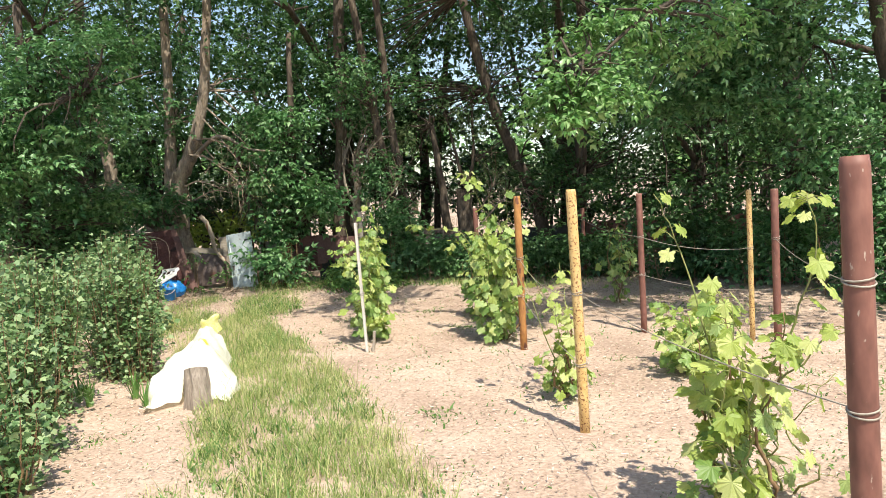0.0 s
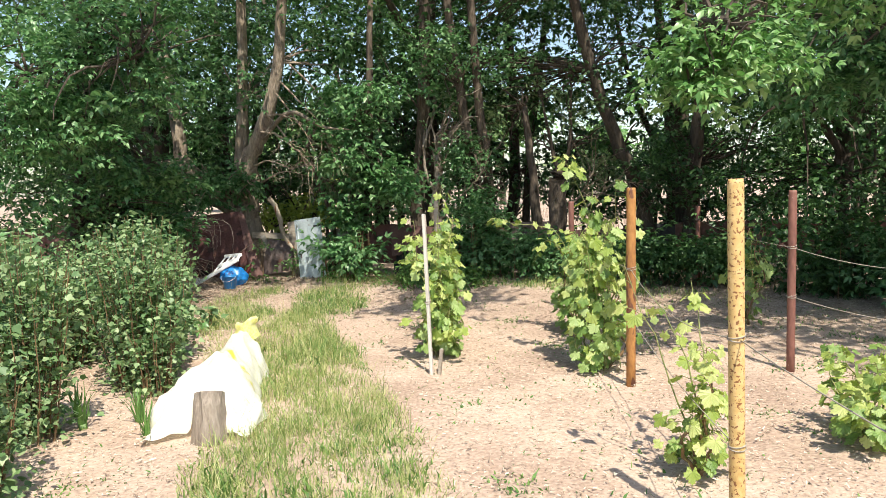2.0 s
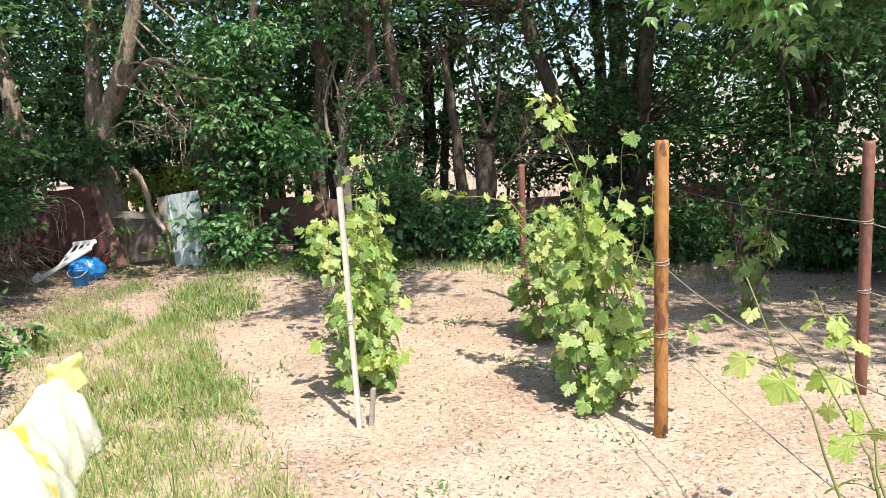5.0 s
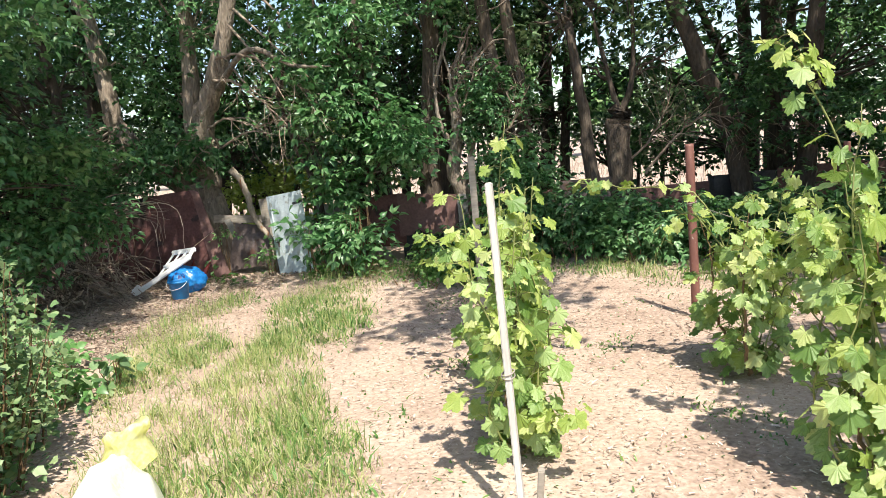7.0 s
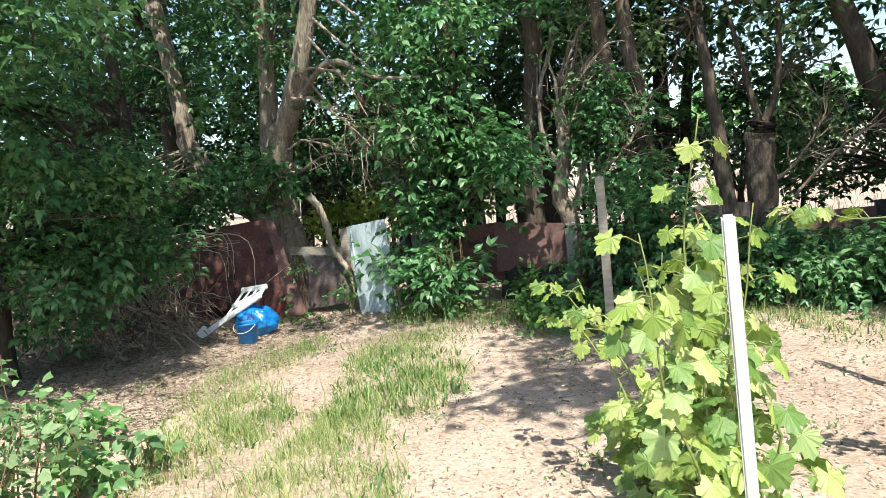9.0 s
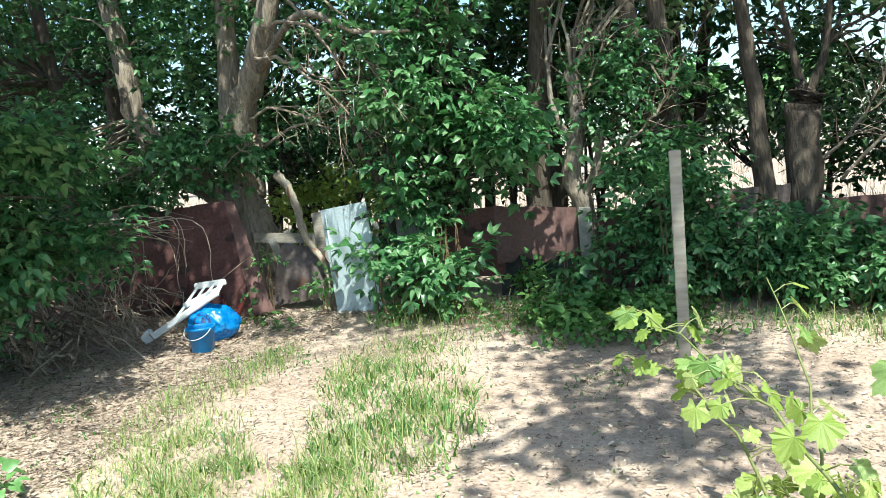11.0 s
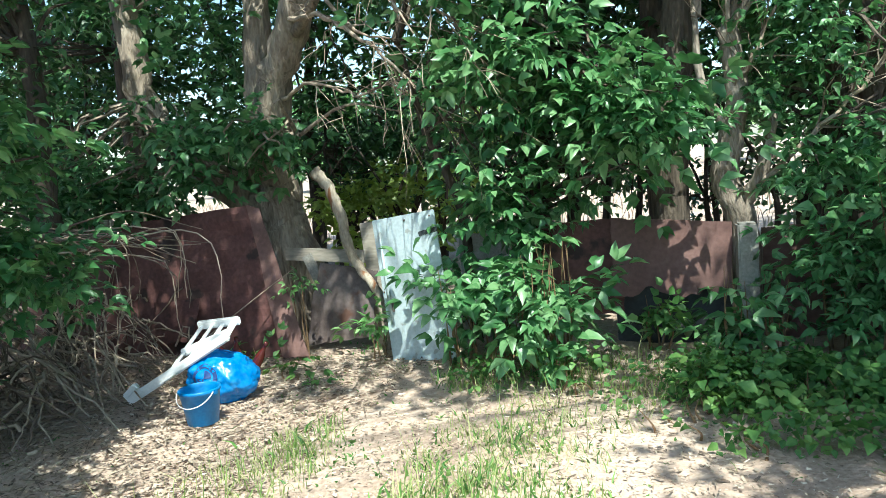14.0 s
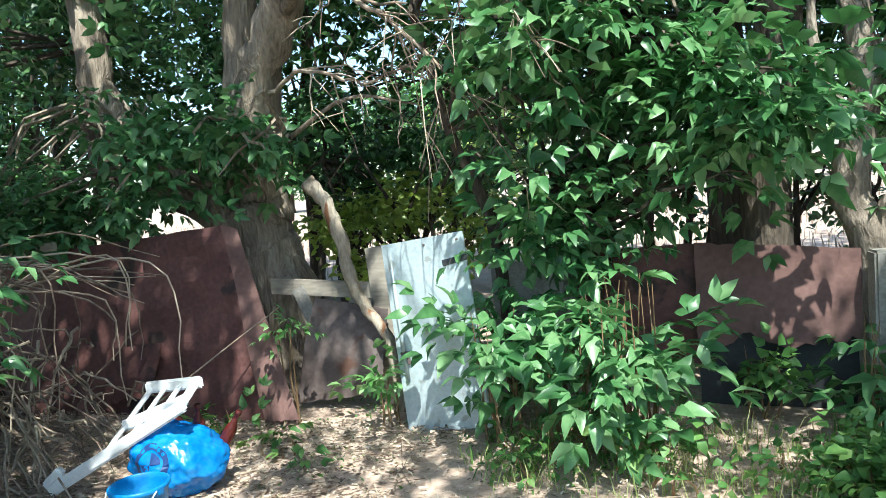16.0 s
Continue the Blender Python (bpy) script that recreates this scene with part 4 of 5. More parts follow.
grown("tall_maple", "tall maple at the vineyard edge with unseen shade clumps added", "tree",
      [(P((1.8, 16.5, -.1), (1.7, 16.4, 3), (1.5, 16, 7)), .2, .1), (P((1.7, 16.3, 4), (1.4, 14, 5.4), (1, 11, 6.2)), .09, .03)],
      [((1.2, 15.6, 5.0), (2.4, 1.6, 1.3), 560), ((-.5, 14.2, 6.3), (2.6, 2.4, .8), 600), ((-.6, 10.1, 6.3), (1.5, 1.2, .5), 260), ((.0, 7.6, 6.2), (.75, .9, .35), 170), ((-.5, 9.1, 6.2), (.7, .7, .35), 150), ((-4.5, 8.0, 6.2), (1.0, .8, .35), 50), ((4.5, 6.8, 6.2), (1.6, 1.9, .6), 420), ((1.8, 11.4, 6.7), (1.4, 1.5, .5), 320), ((3.5, 11.9, 6.0), (2.0, 2.2, .9), 480), ((4.5, 14.5, 4.2), (2, 1.6, 1.8), 520)], .125, "ash", M_LEAF_SHADED, M_BARK_DK, 43, 4, twigs=10)


def thicket(name, label, x, y, h, w, n, leafmat, seed, size=.1):
    rng = random.Random(seed)
    limbs = []
    for i in range(5):
        a = x + rng.uniform(-w, w) * .6
        b = y + rng.uniform(-.3, .3)
        limbs.append((P((a, b, -.1), (a + rng.uniform(-.2, .2), b, h * .4), (a + rng.uniform(-.5, .5), b, h)), .04 + .02 * rng.random(), .012))
    blobs = [((x + rng.uniform(-w, w), y + rng.uniform(-.6, .6), h * rng.uniform(.3, 1)), (w * .55, .7, h * .22), n // 4) for _ in range(4)]
    return grown(name, label, "bush", limbs, blobs, size, "leaf", leafmat, M_BARK_DK, seed, group="thicket behind the fence", twigs=12, sides=7)


# Leaf colours carry the light here: lighter on sunlit bushes, darker in shade.
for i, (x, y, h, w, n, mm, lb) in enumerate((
        (-11.5, 16.5, 3.6, 1.8, 900, M_LEAF_SHADED, "dark leafy thicket behind the fence"), (-8.2, 17.5, 3.4, 1.6, 620, M_LEAF_SHADED, "dark leafy thicket behind the fence"),
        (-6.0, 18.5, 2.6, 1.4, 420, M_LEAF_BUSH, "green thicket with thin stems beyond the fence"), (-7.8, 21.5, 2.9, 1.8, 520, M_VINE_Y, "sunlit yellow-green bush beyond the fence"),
        (-6.7, 16.8, 1.7, .9, 360, M_VINE_Y, "sunlit yellow-green bush beyond the fence"), (-8.6, 19.5, 2.2, 1.6, 420, M_LEAF_FRESH_LIT, "sunlit green bush beyond the fence"), (-2.4, 17.2, 1.9, 1.0, 200, M_LEAF_BUSH, "airy bush beyond the fence"), (-3.6, 17.8, 3.2, 1.5, 520, M_LEAF_SHADED, "dark leafy thicket behind the fence"), (-.8, 17.6, 2.2, 1.6, 420, M_LEAF_BUSH, "airy bush beyond the fence"),
        (1.6, 16.8, 2.4, 1.8, 620, M_LEAF_SHADED, "dark leafy thicket under trees"), (5.2, 15.2, 3.2, 1.6, 700, M_LEAF_SHADED, "dark leafy thicket under trees"),
        (8.0, 12.0, 3.6, 1.8, 800, M_LEAF_SHADED, "dark leafy thicket at the garden side"), (-11.0, 8.5, 3.6, 1.8, 800, M_LEAF_SHADED, "dark leafy thicket at the garden side"))):
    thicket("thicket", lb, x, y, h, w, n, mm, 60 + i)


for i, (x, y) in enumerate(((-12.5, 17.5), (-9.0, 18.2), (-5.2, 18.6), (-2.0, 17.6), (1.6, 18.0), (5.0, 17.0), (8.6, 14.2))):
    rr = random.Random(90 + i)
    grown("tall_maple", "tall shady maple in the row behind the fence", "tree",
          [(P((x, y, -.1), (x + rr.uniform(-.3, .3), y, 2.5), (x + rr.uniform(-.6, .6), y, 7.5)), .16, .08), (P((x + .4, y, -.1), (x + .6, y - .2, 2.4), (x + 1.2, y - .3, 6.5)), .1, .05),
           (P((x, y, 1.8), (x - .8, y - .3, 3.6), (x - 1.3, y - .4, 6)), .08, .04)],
          [((x + rr.uniform(-1.2, 1.2), y + rr.uniform(-.8, .3), z), (1.9, .9, .9), 200) for z in (2.4, 3.3, 4.2, 5.1, 6.0, 6.9)], .17, "ash", M_LEAF_SHADED, M_BARK_DK, 300 + i, 3, group="tree row behind the fence", twigs=8)

# far trees in the sun beyond the field
def far_tree(x, y, h, seed):
    rng = random.Random(seed)
    return grown("far_tree", "hazy green tree across the open field", "tree", [(P((x, y, -.2), (x, y, h * .4), (x + .3, y, h * .8)), .25, .08)],
                 [((x + rng.uniform(-1.5, 1.5), y + rng.uniform(-1, 1), h * rng.uniform(.35, .8)), (h * .28, h * .25, h * .2), 110) for _ in range(4)], .38, "leaf", M_LEAF_FRESH_LIT, M_BARK, seed, group="far trees", twigs=0)


for i in range(13):
    far_tree(-46 + i * 6.2 + (i * 37 % 5) * .6, 46 + (i * 53 % 11), 6.2 + (i * 29 % 7) * .45, 200 + i)
scatter_blades("field_grass", "tall pale dry grass in the field beyond", 50000, (-30, 22, 19, 42), lambda x, y: .5 + 0 * x, (.12, .4), (.012, .03), M_STRAW, 12, .5)


# ---- hedges and bushes ----
def low_bush(name, label, blobs, size, kind, material, seed, stems=14, leaves=5, tilt=.45):
    rng = random.Random(seed)
    x, y = blobs[0][0][:2]
    ob = tagged(holder(name, pose(x, y, 0)), label, "bush")
    g = Geo()
    for c, r, n in blobs:
        for _ in range(stems):
            a = Vector((c[0] - x + rng.uniform(-1, 1) * r[0], c[1] - y + rng.uniform(-1, 1) * r[1], c[2] + rng.uniform(-.3, .9) * r[2]))
            b = Vector((a.x * .85 + (c[0] - x) * .15, a.y * .85 + (c[1] - y) * .15, -.03))
            g.add(*tube(bend([b, b.lerp(a, .5) + Vector((rng.uniform(-.05, .05), rng.uniform(-.05, .05), 0)), a], 3), [.009 - .0012 * j for j in range(7)], 5))
    tagged(child("stemwork", g.mesh("stemwork", M_CANE), ob), kind="stuff")
    tagged(child("leaf_mass", foliage("leaf_mass", [(np.array(c) - np.array((x, y, 0)), r, n) for c, r, n in blobs], size, kind, material, seed, leaves, tilt), ob), kind="stuff")
    return ob


low_bush("maple_saplings", "bright green maple saplings beside the metal door", [((-4.5, 13.32, .48), (.3, .2, .3), 42), ((-4.08, 13.25, .38), (.3, .25, .3), 46), ((-3.95, 13.25, .7), (.18, .2, .2), 10)], .125, "ash", M_LEAF, 71)
low_bush("maple_saplings", "fresh green saplings by the concrete post", [((-2.68, 13.55, .36), (.2, .2, .28), 28)], .125, "ash", M_LEAF, 72)
low_bush("nettle_patch", "low green nettles at the fence foot", [((-2.75, 12.8, .12), (.5, .3, .1), 90), ((-2.0, 12.95, .14), (.5, .3, .1), 90), ((-2.2, 12.2, .06), (.8, .4, .05), 60)], .07, "leaf", M_WEED, 73, 8)
low_bush("hedge_bush", "dense dark green hedge along the fence", [((-1.95, 13.5, .65), (.42, .4, .6), 260), ((-1.2, 13.5, .4), (.7, .5, .38), 320), ((-.2, 13.3, .35), (.7, .5, .35), 320)], .095, "ash", M_LEAF, 74)
low_bush("hedge_bush", "dense low hedge under the trees", [((.9, 12.9, .35), (.7, .5, .38), 320), ((2.0, 12.5, .4), (.7, .5, .42), 320), ((3.2, 11.9, .45), (.8, .5, .5), 340)], .095, "ash", M_LEAF_SHADED, 75)
low_bush("hedge_bush", "shady hedge beside the vineyard", [((4.3, 10.9, .5), (.8, .6, .6), 360), ((5.0, 9.4, .6), (.7, .8, .8), 360), ((5.4, 7.8, .7), (.7, .9, .9), 360), ((5.6, 6.2, .7), (.7, .9, .9), 300)], .095, "ash", M_LEAF, 76)


def lobed_small(rng, size):
    """A little three- to five-lobed leaf lying along +x, gently cupped."""
    V, F = [(0, 0, 0)], []
    for i, (a, r) in enumerate(((-130, .42), (-80, .52), (-45, .36), (0, .68), (45, .36), (80, .52), (130, .42))):
        r *= size * rng.uniform(.9, 1.1)
        x, y = r * math.cos(radians(a)) + .3 * size, r * math.sin(radians(a))
        V.append((x, y, -.45 * (x * x + y * y) / size + .05 * size * (i % 2)))
    F = [(0, i, i + 1) for i in range(1, 7)]
    return np.array(V), np.array(F)


def shoot_bush(name, label, feet, material, seed, size=.06, step=.038):
    """A bush of upright canes set with small lobed leaves. feet: (x, y, spread, canes, lowest, highest)."""
    rng = random.Random(seed)
    gen = np.random.default_rng(seed)
    x0, y0 = feet[0][:2]
    ob = tagged(holder(name, pose(x0, y0, 0)), label, "bush")
    stems, pos = Geo(), []
    for x, y, spread, canes, low, high in feet:
        for _ in range(canes):
            a, q = rng.uniform(0, 2 * math.pi), math.sqrt(rng.random())
            h = rng.uniform(low, high) * (1 - .12 * q)
            b = Vector((x - x0 + math.cos(a) * spread * .45 * q, y - y0 + math.sin(a) * spread * .45 * q, -.03))
            e = Vector((x - x0 + math.cos(a) * spread * q, y - y0 + math.sin(a) * spread * q, h))
            line = bend([b, b.lerp(e, .5) + Vector((rng.uniform(-.05, .05), rng.uniform(-.05, .05), .05)), e], 4, .008, rng)
            k = len(line)
            stems.add(*tube(line, [.007 - .005 * j / (k - 1) for j in range(k)], 5))
            n = int(h / step * 1.5)
            for j in range(n):
                t = (.04 + .96 * rng.random()) * (k - 1)
                m = min(int(t), k - 2)
                c = line[m].lerp(line[m + 1], t - m)
                w = .085 * (1.2 - .75 * t / (k - 1))
                pos.append((c.x + rng.gauss(0, w), c.y + rng.gauss(0, w), max(.04, c.z + rng.gauss(0, .03))))
    tagged(child("stemwork", stems.mesh("stemwork", M_CANE), ob), kind="stuff")
    P0 = np.array(pos)
    VV, FF, n = [], [], 0
    for k in range(5):
        p = P0[k::5]
        v, f = lobed_small(rng, size)
        R = rot_np(gen, len(p), .55) * gen.uniform(.55, 1.3, (len(p), 1, 1))
        W = np.einsum("nij,vj->nvi", R, v) + p[:, None, :]
        FF.append((f[None] + (np.arange(len(p)) * len(v))[:, None, None] + n).reshape(-1, 3))
        VV.append(W.reshape(-1, 3))
        n += W.shape[0] * W.shape[1]
    tagged(child("leaf_mass", bulk("leaf_mass", np.concatenate(VV), np.concatenate(FF), material), ob), kind="stuff")
    return ob


shoot_bush("currant_bush", "tall upright currant bush beside the grass path",
           [(-3.55, 6.45, .42, 46, 1.0, 1.5), (-3.95, 7.15, .5, 52, .8, 1.5), (-3.25, 6.2, .25, 18, .5, 1.0), (-4.25, 7.8, .32, 22, .6, 1.1)], M_LEAF_BUSH, 77, .046, .021)
shoot_bush("currant_bush", "leafy currant bush at the garden edge",
           [(-4.8, 6.9, .6, 52, .9, 1.42), (-5.1, 7.7, .4, 26, .6, 1.1), (-4.6, 6.1, .5, 44, .9, 1.42)], M_LEAF_BUSH, 78, .046, .023)
shoot_bush("currant_bush", "near currant bush with pale green leaves",
           [(-3.45, 5.1, .36, 40, 1.05, 1.44), (-2.98, 4.2, .28, 36, .6, 1.1), (-2.62, 3.5, .28, 34, .35, .75), (-3.75, 4.4, .45, 36, .95, 1.4)], M_LEAF_BUSH, 79, .046, .021)
shoot_bush("young_mallow", "single young mallow shoots with pale lobed leaves",
           [(-4.48, 8.4, .06, 3, .4, .55), (-4.32, 8.82, .1, 4, .2, .34), (-4.95, 8.75, .1, 4, .3, .5), (-4.75, 8.05, .16, 8, .35, .6)], M_LEAF_BUSH, 82, .085, .04)


def blade_clump(x, y, n, h, seed):
    """Stiff upright strap leaves from one foot."""
    rng = random.Random(seed)
    ob = tagged(holder("iris_clump", pose(x, y, 0)), "clump of stiff upright iris leaves under the bush", "plant", "iris clumps")
    for i in range(n):
        a = rng.uniform(0, 2 * math.pi)
        H, lean, w = h * rng.uniform(.6, 1), rng.uniform(.02, .12), rng.uniform(.008, .014)
        d, sd = Vector((math.cos(a), math.sin(a), 0)), Vector((-math.sin(a), math.cos(a), 0))
        V, F = [], []
        for j in range(5):
            t = j / 4
            c = d * (.03 * rng.random() + lean * t * t) + Vector((0, 0, H * t - .02))
            ww = w * (1 - .92 * t ** 2)
            V += [tuple(c - sd * ww), tuple(c + d * .003), tuple(c + sd * ww)]
        for j in range(4):
            q = j * 3
            F += [(q, q + 1, q + 4, q + 3), (q + 1, q + 2, q + 5, q + 4)]
        child("leaf", Geo().add(V, F).mesh("leaf", M_WEED, True), ob)
    return ob


for i, (x, y, n, h) in enumerate(((-2.95, 5.55, 14, .34), (-3.25, 5.35, 16, .36), (-2.72, 5.3, 9, .3), (-3.5, 5.6, 12, .32))):
    blade_clump(x, y, n, h, 500 + i)

low_bush("mallow_plant", "pale broad-leaved weed beside the soil", [((-5.2, 9.0, .22), (.2, .25, .2), 34), ((-4.55, 8.6, .12), (.25, .2, .1), 26), ((-5.5, 8.2, .3), (.25, .3, .28), 60)], .085, "leaf", M_LEAF_FRESH_LIT, 80, 5)
low_bush("maple_saplings", "small sapling growing between two rusty sheets", [((-5.97, 13.45, .6), (.1, .05, .06), 6)], .07, "ash", M_LEAF_FRESH_LIT, 83, 3)
low_bush("maple_saplings", "small sapling at the foot of the metal door", [((-5.34, 13.45, .2), (.08, .08, .12), 9)], .09, "ash", M_LEAF_FRESH_LIT, 84, 4)
low_bush("ground_weeds", "low leafy weeds beside the rubbish bag", [((-6.25, 13.1, .1), (.12, .08, .07), 9), ((-5.7, 12.9, .06), (.2, .12, .05), 10)], .07, "ash", M_WEED, 85, 3)
low_bush("nettle_patch", "dense low nettles and creepers along the fence", [((-4.0, 12.95, .1), (.6, .2, .1), 80), ((-3.2, 13.0, .12), (.6, .3, .12), 110), ((-2.5, 12.9, .12), (.6, .3, .11), 120), ((-2.7, 12.4, .07), (.7, .35, .07), 110)], .05, "leaf", M_WEED, 86, 8)
low_bush("thistle_clump", "dark drooping weed against the black sheet", [((-3.3, 13.85, .28), (.12, .05, .16), 26)], .07, "leaf", M_WEED, 81, 5)


# ---- brushwood pile, dead branches ----
def brushwood():
    rng = random.Random(9)
    ob = tagged(holder("brushwood_pile", pose(-7.5, 12.4, 0)), "heap of dry cut vine canes and twigs", "brushwood")
    thick, thin = Geo(), Geo()
    for i in range(420):
        c = Vector((rng.uniform(-1.8, .75), rng.uniform(-1.2, .65), 0))
        top = .08 + .75 * min(1, (c.y + 1.5) / 1.3) * max(0, 1 - ((c.x + .5) / 1.45) ** 2) * rng.random() ** .6
        a = rng.uniform(-1.2, 1.9)
        L = rng.uniform(.3, 1.3)
        d = Vector((math.cos(a), -abs(math.sin(a)) * .5, rng.uniform(-.35, .35)))
        p0 = c + Vector((0, 0, top)) - d * L / 2
        p2 = c + Vector((0, 0, top * rng.uniform(.5, 1.0))) + d * L / 2
        p2.z -= .25 * rng.random()
        mid = p0.lerp(p2, .5) + Vector((rng.uniform(-.12, .12), rng.uniform(-.12, .12), rng.uniform(.0, .22)))
        for p in (p0, mid, p2):
            p.z = max(p.z, .015)
            p.y = min(p.y, .85)
        line = bend([p0, mid, p2], 4, .02, rng)
        r = rng.uniform(.004, .014)
        (thick if r > .008 else thin).add(*tube(line, [r * (1 - .55 * j / 8) for j in range(9)], 5))
    for i in range(46):
        x = rng.uniform(-1.3, .8)
        s = Vector((x - rng.uniform(.2, .9), rng.uniform(-.1, .45), rng.uniform(.85, 1.2)))
        e = Vector((min(x + rng.uniform(.3, .9), 1.35), rng.uniform(-.1, .5), rng.uniform(.85, 1.15)))
        pts = [s, s.lerp(e, .5) + Vector((0, 0, rng.uniform(0, .15))), e]
        if rng.random() < .65:
            pts.append(e + Vector((rng.uniform(-.08, .12), rng.uniform(-.1, 0), -rng.uniform(.2, .7))))
        line = bend(pts, 4, .014, rng)
        thin.add(*tube(line, [.008 - .005 * j / (len(line) - 1) for j in range(len(line))], 5))
    tagged(child("thick_brush", thick.mesh("thick_brush", M_TWIG), ob), kind="stuff")
    tagged(child("thin_brush", thin.mesh("thin_brush", M_TWIG), ob), kind="stuff")


brushwood()


def dead_branch(label, pts, r0, r1, material, wob=.1):
    rng = random.Random(int(r0 * 1000) + len(pts))
    line = bend(pts, 5, r0 * .25, rng)
    k = len(line)
    return tagged(new("dead_branch", Geo().add(*tube(line, [r0 + (r1 - r0) * j / (k - 1) for j in range(k)], 10, wob, rng)).mesh("dead_branch", material, True)), label, "branch")


dead_branch("crooked pale peeled branch leaning at the fence", [(-5.31, 13.6, .02), (-5.40, 13.66, .45), (-5.57, 13.74, .63), (-5.67, 13.76, .8), (-5.71, 13.76, 1.04), (-5.80, 13.76, 1.31), (-5.93, 13.76, 1.46)], .03, .048, M_PALE, .22)
dead_branch("thin dry stick across the rusted sheet", [(-6.75, 12.9, .12), (-6.4, 13.2, .42), (-6.0, 13.45, .72)], .006, .003, M_TWIG)
for i, (a, b, c) in enumerate((((-5.7, 13.8, 3.4), (-5.0, 13.3, 2.7), (-4.6, 12.9, 2.25)), ((-5.6, 13.8, 3.6), (-4.9, 13.4, 3.0), (-4.3, 13.0, 2.5)), ((-5.9, 13.9, 3.0), (-5.3, 13.5, 2.45), (-4.9, 13.2, 2.3)), ((-5.4, 13.8, 3.9), (-4.7, 13.6, 3.2), (-4.5, 13.5, 2.4)))):
    dead_branch("bare grey twiggy branch hanging from the maple", [a, b, c], .018, .005, M_TWIG)


def twig_spray(label, pts, r0, n, seed):
    """A bare branch with forked thin twigs along it, one mesh."""
    rng = random.Random(seed)
    line = bend(pts, 6, .02, rng)
    k = len(line)
    g = Geo().add(*tube(line, [r0 * (1 - .75 * j / (k - 1)) for j in range(k)], 7, .1, rng))
    for _ in range(n):
        j = rng.randrange(k // 4, k - 1)
        d = (line[j + 1] - line[j]).normalized()
        e = (d + Vector((rng.uniform(-.8, .8), rng.uniform(-.8, .8), rng.uniform(-.9, .6)))).normalized()
        L = rng.uniform(.25, .8)
        m = line[j] + e * L * .5 + Vector((0, 0, rng.uniform(-.06, .06)))
        t = line[j] + e * L + Vector((rng.uniform(-.1, .1), 0, -rng.uniform(0, .15)))
        g.add(*tube(bend([line[j], m, t], 3, .012, rng), [.006 - .0007 * q for q in range(7)], 4))
        for _ in range(2):
            u = m.lerp(t, rng.random())
            w = u + (e + Vector((rng.uniform(-1, 1), rng.uniform(-1, 1), rng.uniform(-1, .5)))).normalized() * rng.uniform(.1, .35)
            g.add(*tube([u, u.lerp(w, .5) + Vector((0, 0, .01)), w], [.003, .0025, .0015], 4))
    return tagged(new("dead_branch", g.mesh("dead_branch", M_TWIG)), label, "branch", "bare branches")


twig_spray("bare grey branch with fine twigs across the maple", [(-6.25, 14.05, 2.75), (-5.6, 13.6, 2.6), (-5.1, 13.3, 2.3), (-4.75, 13.2, 1.95)], .024, 22, 1)
twig_spray("bare grey branch with fine twigs across the maple", [(-6.2, 14.05, 3.0), (-5.4, 13.5, 2.95), (-4.8, 13.3, 2.65), (-4.4, 13.2, 2.3)], .02, 22, 2)
twig_spray("bare grey branch with fine twigs across the maple", [(-6.35, 14.1, 2.1), (-5.9, 13.8, 2.15), (-5.4, 13.6, 2.0), (-5.1, 13.6, 2.05)], .018, 14, 3)
twig_spray("bare dry branch beside the concrete post", [(-2.6, 14.05, 1.1), (-2.3, 14.0, 1.4), (-1.95, 13.95, 1.75), (-1.7, 13.95, 2.2)], .022, 20, 4)
twig_spray("bare dry branch beside the concrete post", [(-2.8, 14.1, 1.7), (-2.55, 14.0, 2.1), (-2.4, 14.0, 2.6)], .02, 16, 5)
twig_spray("tangle of bare twigs above the low fence", [(-.3, 14.7, .9), (.1, 14.6, 1.35), (.5, 14.5, 1.6), (.9, 14.5, 1.5)], .02, 26, 6)
twig_spray("tangle of bare twigs above the low fence", [(-.6, 14.7, 1.0), (-.1, 14.6, 1.5), (.1, 14.5, 2.1)], .02, 24, 7)

# ---- rubbish by the rusted sheet ----
def bucket(x, y):
    ob = tagged(holder("bucket", pose(x, y, .005) @ Matrix.Diagonal((.92, .92, .82, 1))), "blue plastic bucket standing on bare soil", "bucket")
    prof = [(0, .0), (.095, .0), (.1, .006), (.128, .235), (.134, .24), (.138, .246), (.138, .264), (.131, .268), (.126, .262), (.122, .235), (.094, .012), (0, .012)]
    V, F, s = [], [], 32
    for r, z in prof:
        for k in range(s):
            V.append((r * math.cos(2 * math.pi * k / s), r * math.sin(2 * math.pi * k / s), z))
    for i in range(len(prof) - 1):
        for k in range(s):
            F.append((i * s + k, i * s + (k + 1) % s, (i + 1) * s + (k + 1) % s, (i + 1) * s + k))
    child("body", Geo().add(V, F).mesh("body", M_BLUE, True), ob)
    arc = [Vector((-.14 * math.cos(t), -.10 * math.sin(t) - .04, .255 - .10 * math.sin(t))) for t in np.linspace(0, math.pi, 13)]
    child("handle", Geo().add(*tube(arc, [.0035] * 13, 6)).mesh("handle", M_WHITE, True), ob, "white wire bail handle")
    for sx in (-1, 1):
        bm = bmesh.new()
        slab(bm, pose(sx * .137, -.01, .245), (.012, .035, .04), .004)
        part("ear", bm, M_BLUE, ob)


bucket(-5.825, 12.0)


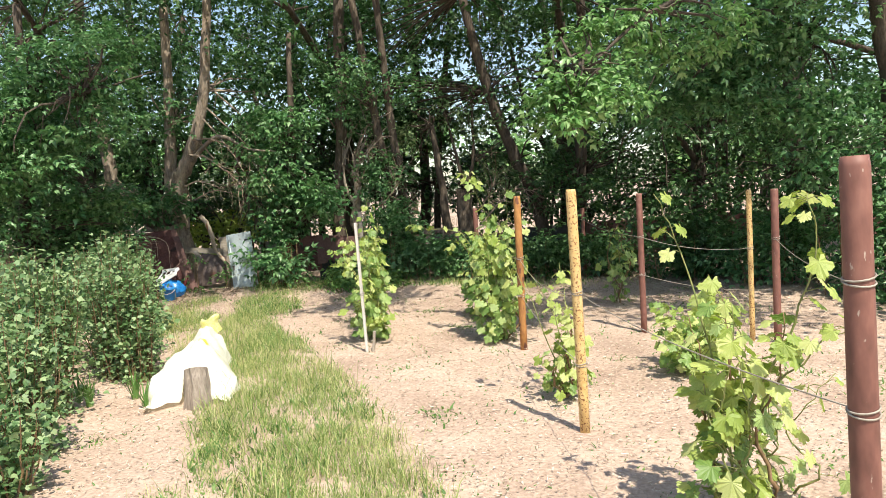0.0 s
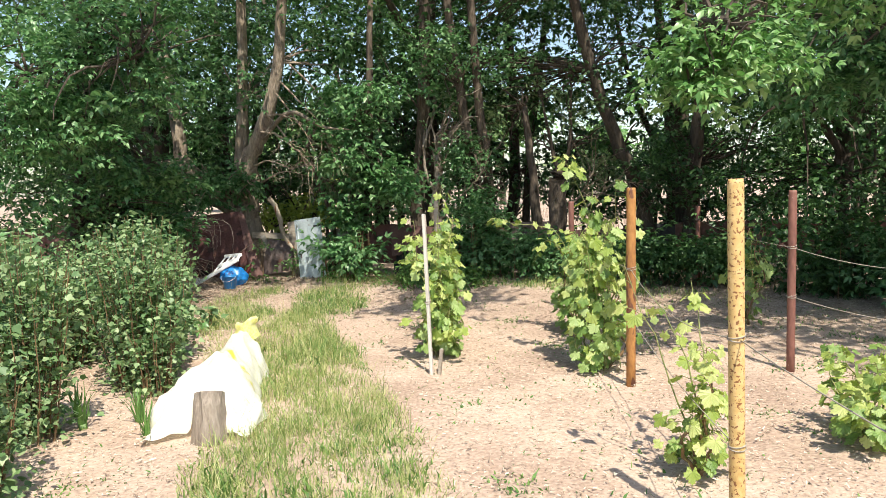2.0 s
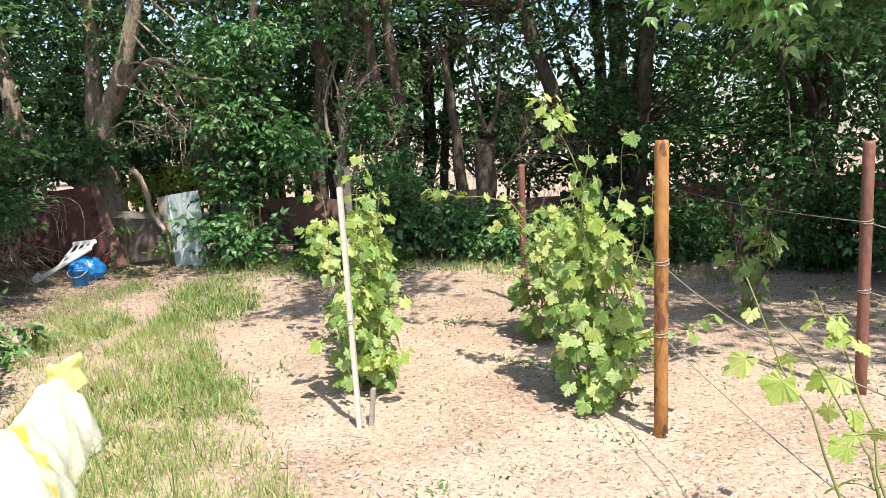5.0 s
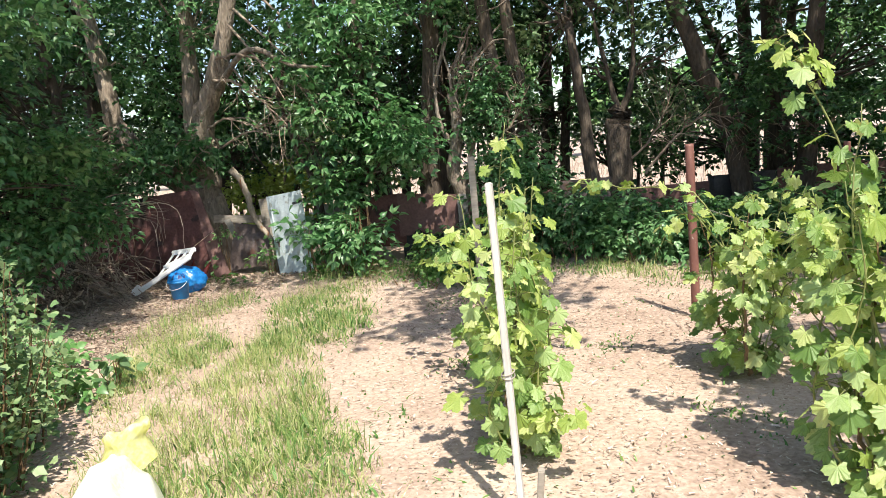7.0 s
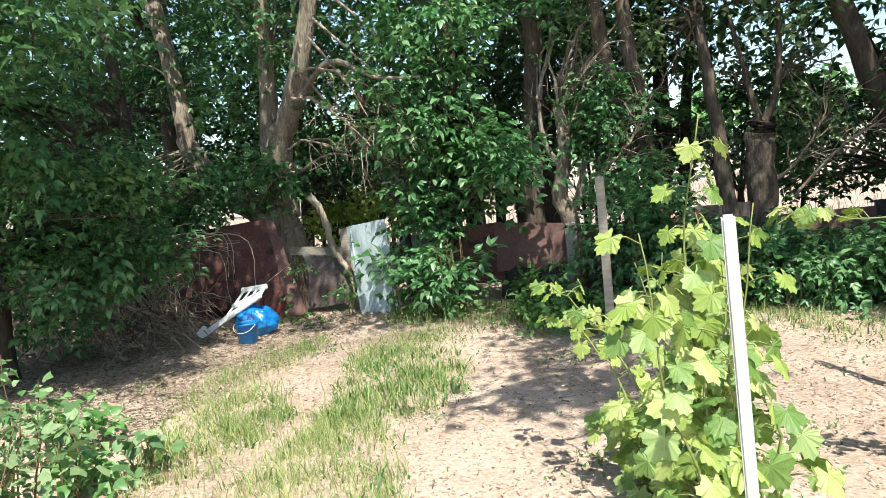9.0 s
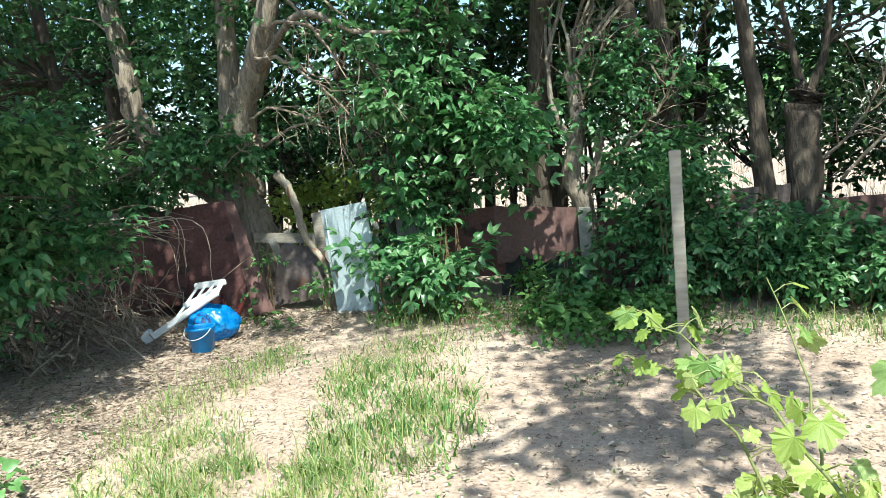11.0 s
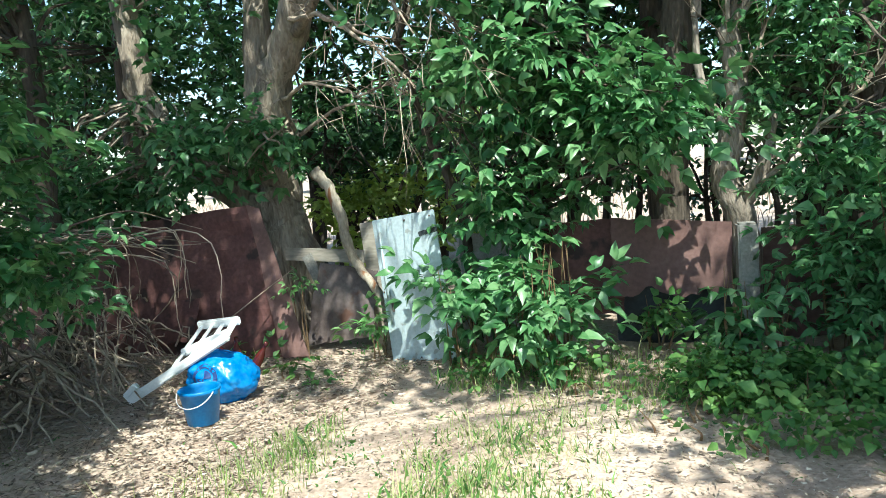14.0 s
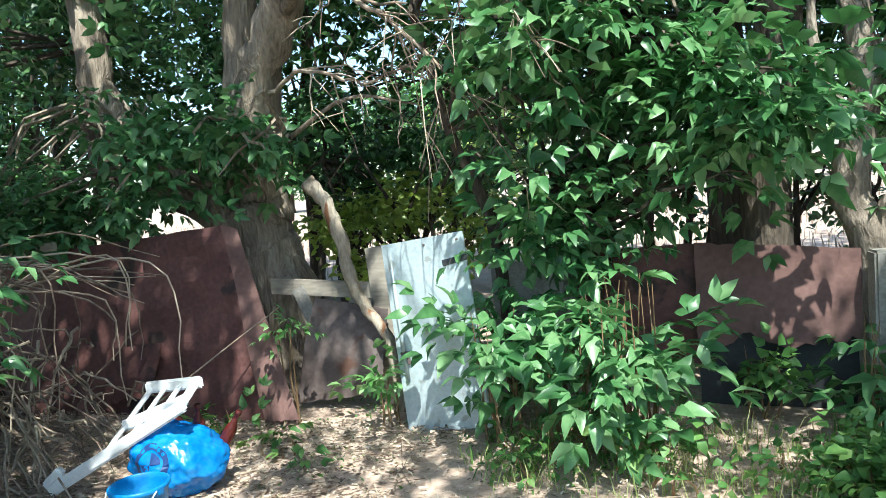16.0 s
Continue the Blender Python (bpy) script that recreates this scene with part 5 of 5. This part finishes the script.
def rubbish_bag(x, y):
    ob = tagged(holder("rubbish_bag", pose(x, y, 0, 0, 0, 12)), "full blue plastic bag with a printed round emblem", "bag")
    bm = bmesh.new()
    bmesh.ops.create_icosphere(bm, subdivisions=5, radius=1)
    for v in bm.verts:
        p = v.co.copy()
        n = .12 * noise.noise(p * 2.2) + .10 * abs(noise.noise(p * 4.3)) + .08 * abs(noise.noise(p * 9)) - .05
        p *= 1 + n
        v.co = Vector((p.x * .235, p.y * .19, .16 + p.z * .175 - .03 * p.x))
        v.co.z = max(v.co.z, .004)
    for f in bm.faces:
        f.smooth = True
    part("film", bm, M_BAG, ob)
    # printed ring with two quarter fields, laid on the front of the film
    tgt = ob.children[0].data
    from mathutils.bvhtree import BVHTree
    bvh = BVHTree.FromPolygons([v.co for v in tgt.vertices], [p.vertices for p in tgt.polygons])

    def on(u, w):
        h = bvh.ray_cast(Vector((u, -1, w)), Vector((0, 1, 0)))[0]
        return (h + Vector((0, -.003, 0))) if h else Vector((u, -.1, w))
    g = Geo()
    for r0, r1, a0, a1 in ((.06, .085, 0, 2 * math.pi), (.0, .048, 0, math.pi / 2), (.0, .048, math.pi, 1.5 * math.pi)):
        k = 28 if a1 > 5 else 8
        V = [tuple(on(-.04 + r * math.cos(a), .2 + r * math.sin(a))) for a in np.linspace(a0, a1, k + 1) for r in (r0, r1)]
        g.add(V, [(2 * i, 2 * i + 1, 2 * i + 3, 2 * i + 2) for i in range(k)])
    child("print", g.mesh("print", M_BAGPRINT), ob, "dark round printed emblem")


rubbish_bag(-5.98, 12.42)


def bottle(x, y, z, rx, ry, s=1.0):
    prof = [(0, 0), (.03, 0), (.033, .01), (.033, .13), (.028, .16), (.012, .2), (.012, .225), (.015, .226), (.015, .25), (0, .25)]
    V, F, k = [], [], 14
    for r, h in prof:
        V += [(r * s * math.cos(2 * math.pi * i / k), r * s * math.sin(2 * math.pi * i / k), h * s) for i in range(k)]
    for i in range(len(prof) - 1):
        F += [(i * k + j, i * k + (j + 1) % k, (i + 1) * k + (j + 1) % k, (i + 1) * k + j) for j in range(k)]
    ob = tagged(new("bottle", Geo().add(V, F).mesh("bottle", M_BOTTLE, True)), "dark red plastic bottle stuck in the bag", "bottle", "bottles")
    ob.matrix_world = pose(x, y, z, rx, ry, 0)


bottle(-5.96, 12.55, .16, 10, 12)
bottle(-6.06, 12.58, .15, 14, -8)
bottle(-5.86, 12.56, .13, -10, 30)


def broken_chair():
    """The back of a white garden chair lying on the bag: slotted panel, long leg, foot and cross bar."""
    ob = tagged(holder("broken_chair", pose(0, 0, 0)), "broken white plastic chair back leaning on the bag", "chair")
    a, b = Vector((-6.60, 12.2, .035)), Vector((-5.84, 12.34, .455))
    d = b - a
    M = Matrix.Translation((a + b) / 2) @ d.to_track_quat("X", "Z").to_matrix().to_4x4()
    bm = bmesh.new()
    slab(bm, M, (d.length, .04, .06), .01)
    part("leg", bm, M_WHITE, ob)
    bm = bmesh.new()
    slab(bm, M @ pose(-d.length / 2 + .06, 0, .045, 0, -12, 0), (.13, .045, .05), .01)
    part("foot", bm, M_WHITE, ob)
    # slotted back: stiles rising from the leg to a curved top rail
    n0, n1 = a.lerp(b, .40), a.lerp(b, .97)
    t0, t1 = Vector((-6.12, 12.45, .50)), Vector((-5.88, 12.48, .52))
    for k in range(4):
        p, q = n0.lerp(n1, k / 3), t0.lerp(t1, k / 3)
        e = q - p
        bm = bmesh.new()
        slab(bm, Matrix.Translation((p + q) / 2) @ e.to_track_quat("Z", "Y").to_matrix().to_4x4(), (.05 if k in (0, 3) else .03, .018, e.length), .006)
        part("slat", bm, M_WHITE, ob)
    e = t1 - t0
    bm = bmesh.new()
    slab(bm, Matrix.Translation((t0 + t1) / 2) @ e.to_track_quat("X", "Z").to_matrix().to_4x4(), (e.length + .08, .024, .06), .01)
    part("top_rail", bm, M_WHITE, ob)
    p, q = n0.lerp(t0, .45), n1.lerp(t1, .3)
    e = q - p
    bm = bmesh.new()
    slab(bm, Matrix.Translation((p + q) / 2) @ e.to_track_quat("X", "Z").to_matrix().to_4x4(), (e.length + .03, .02, .055), .008)
    part("cross_rail", bm, M_WHITE, ob)


broken_chair()
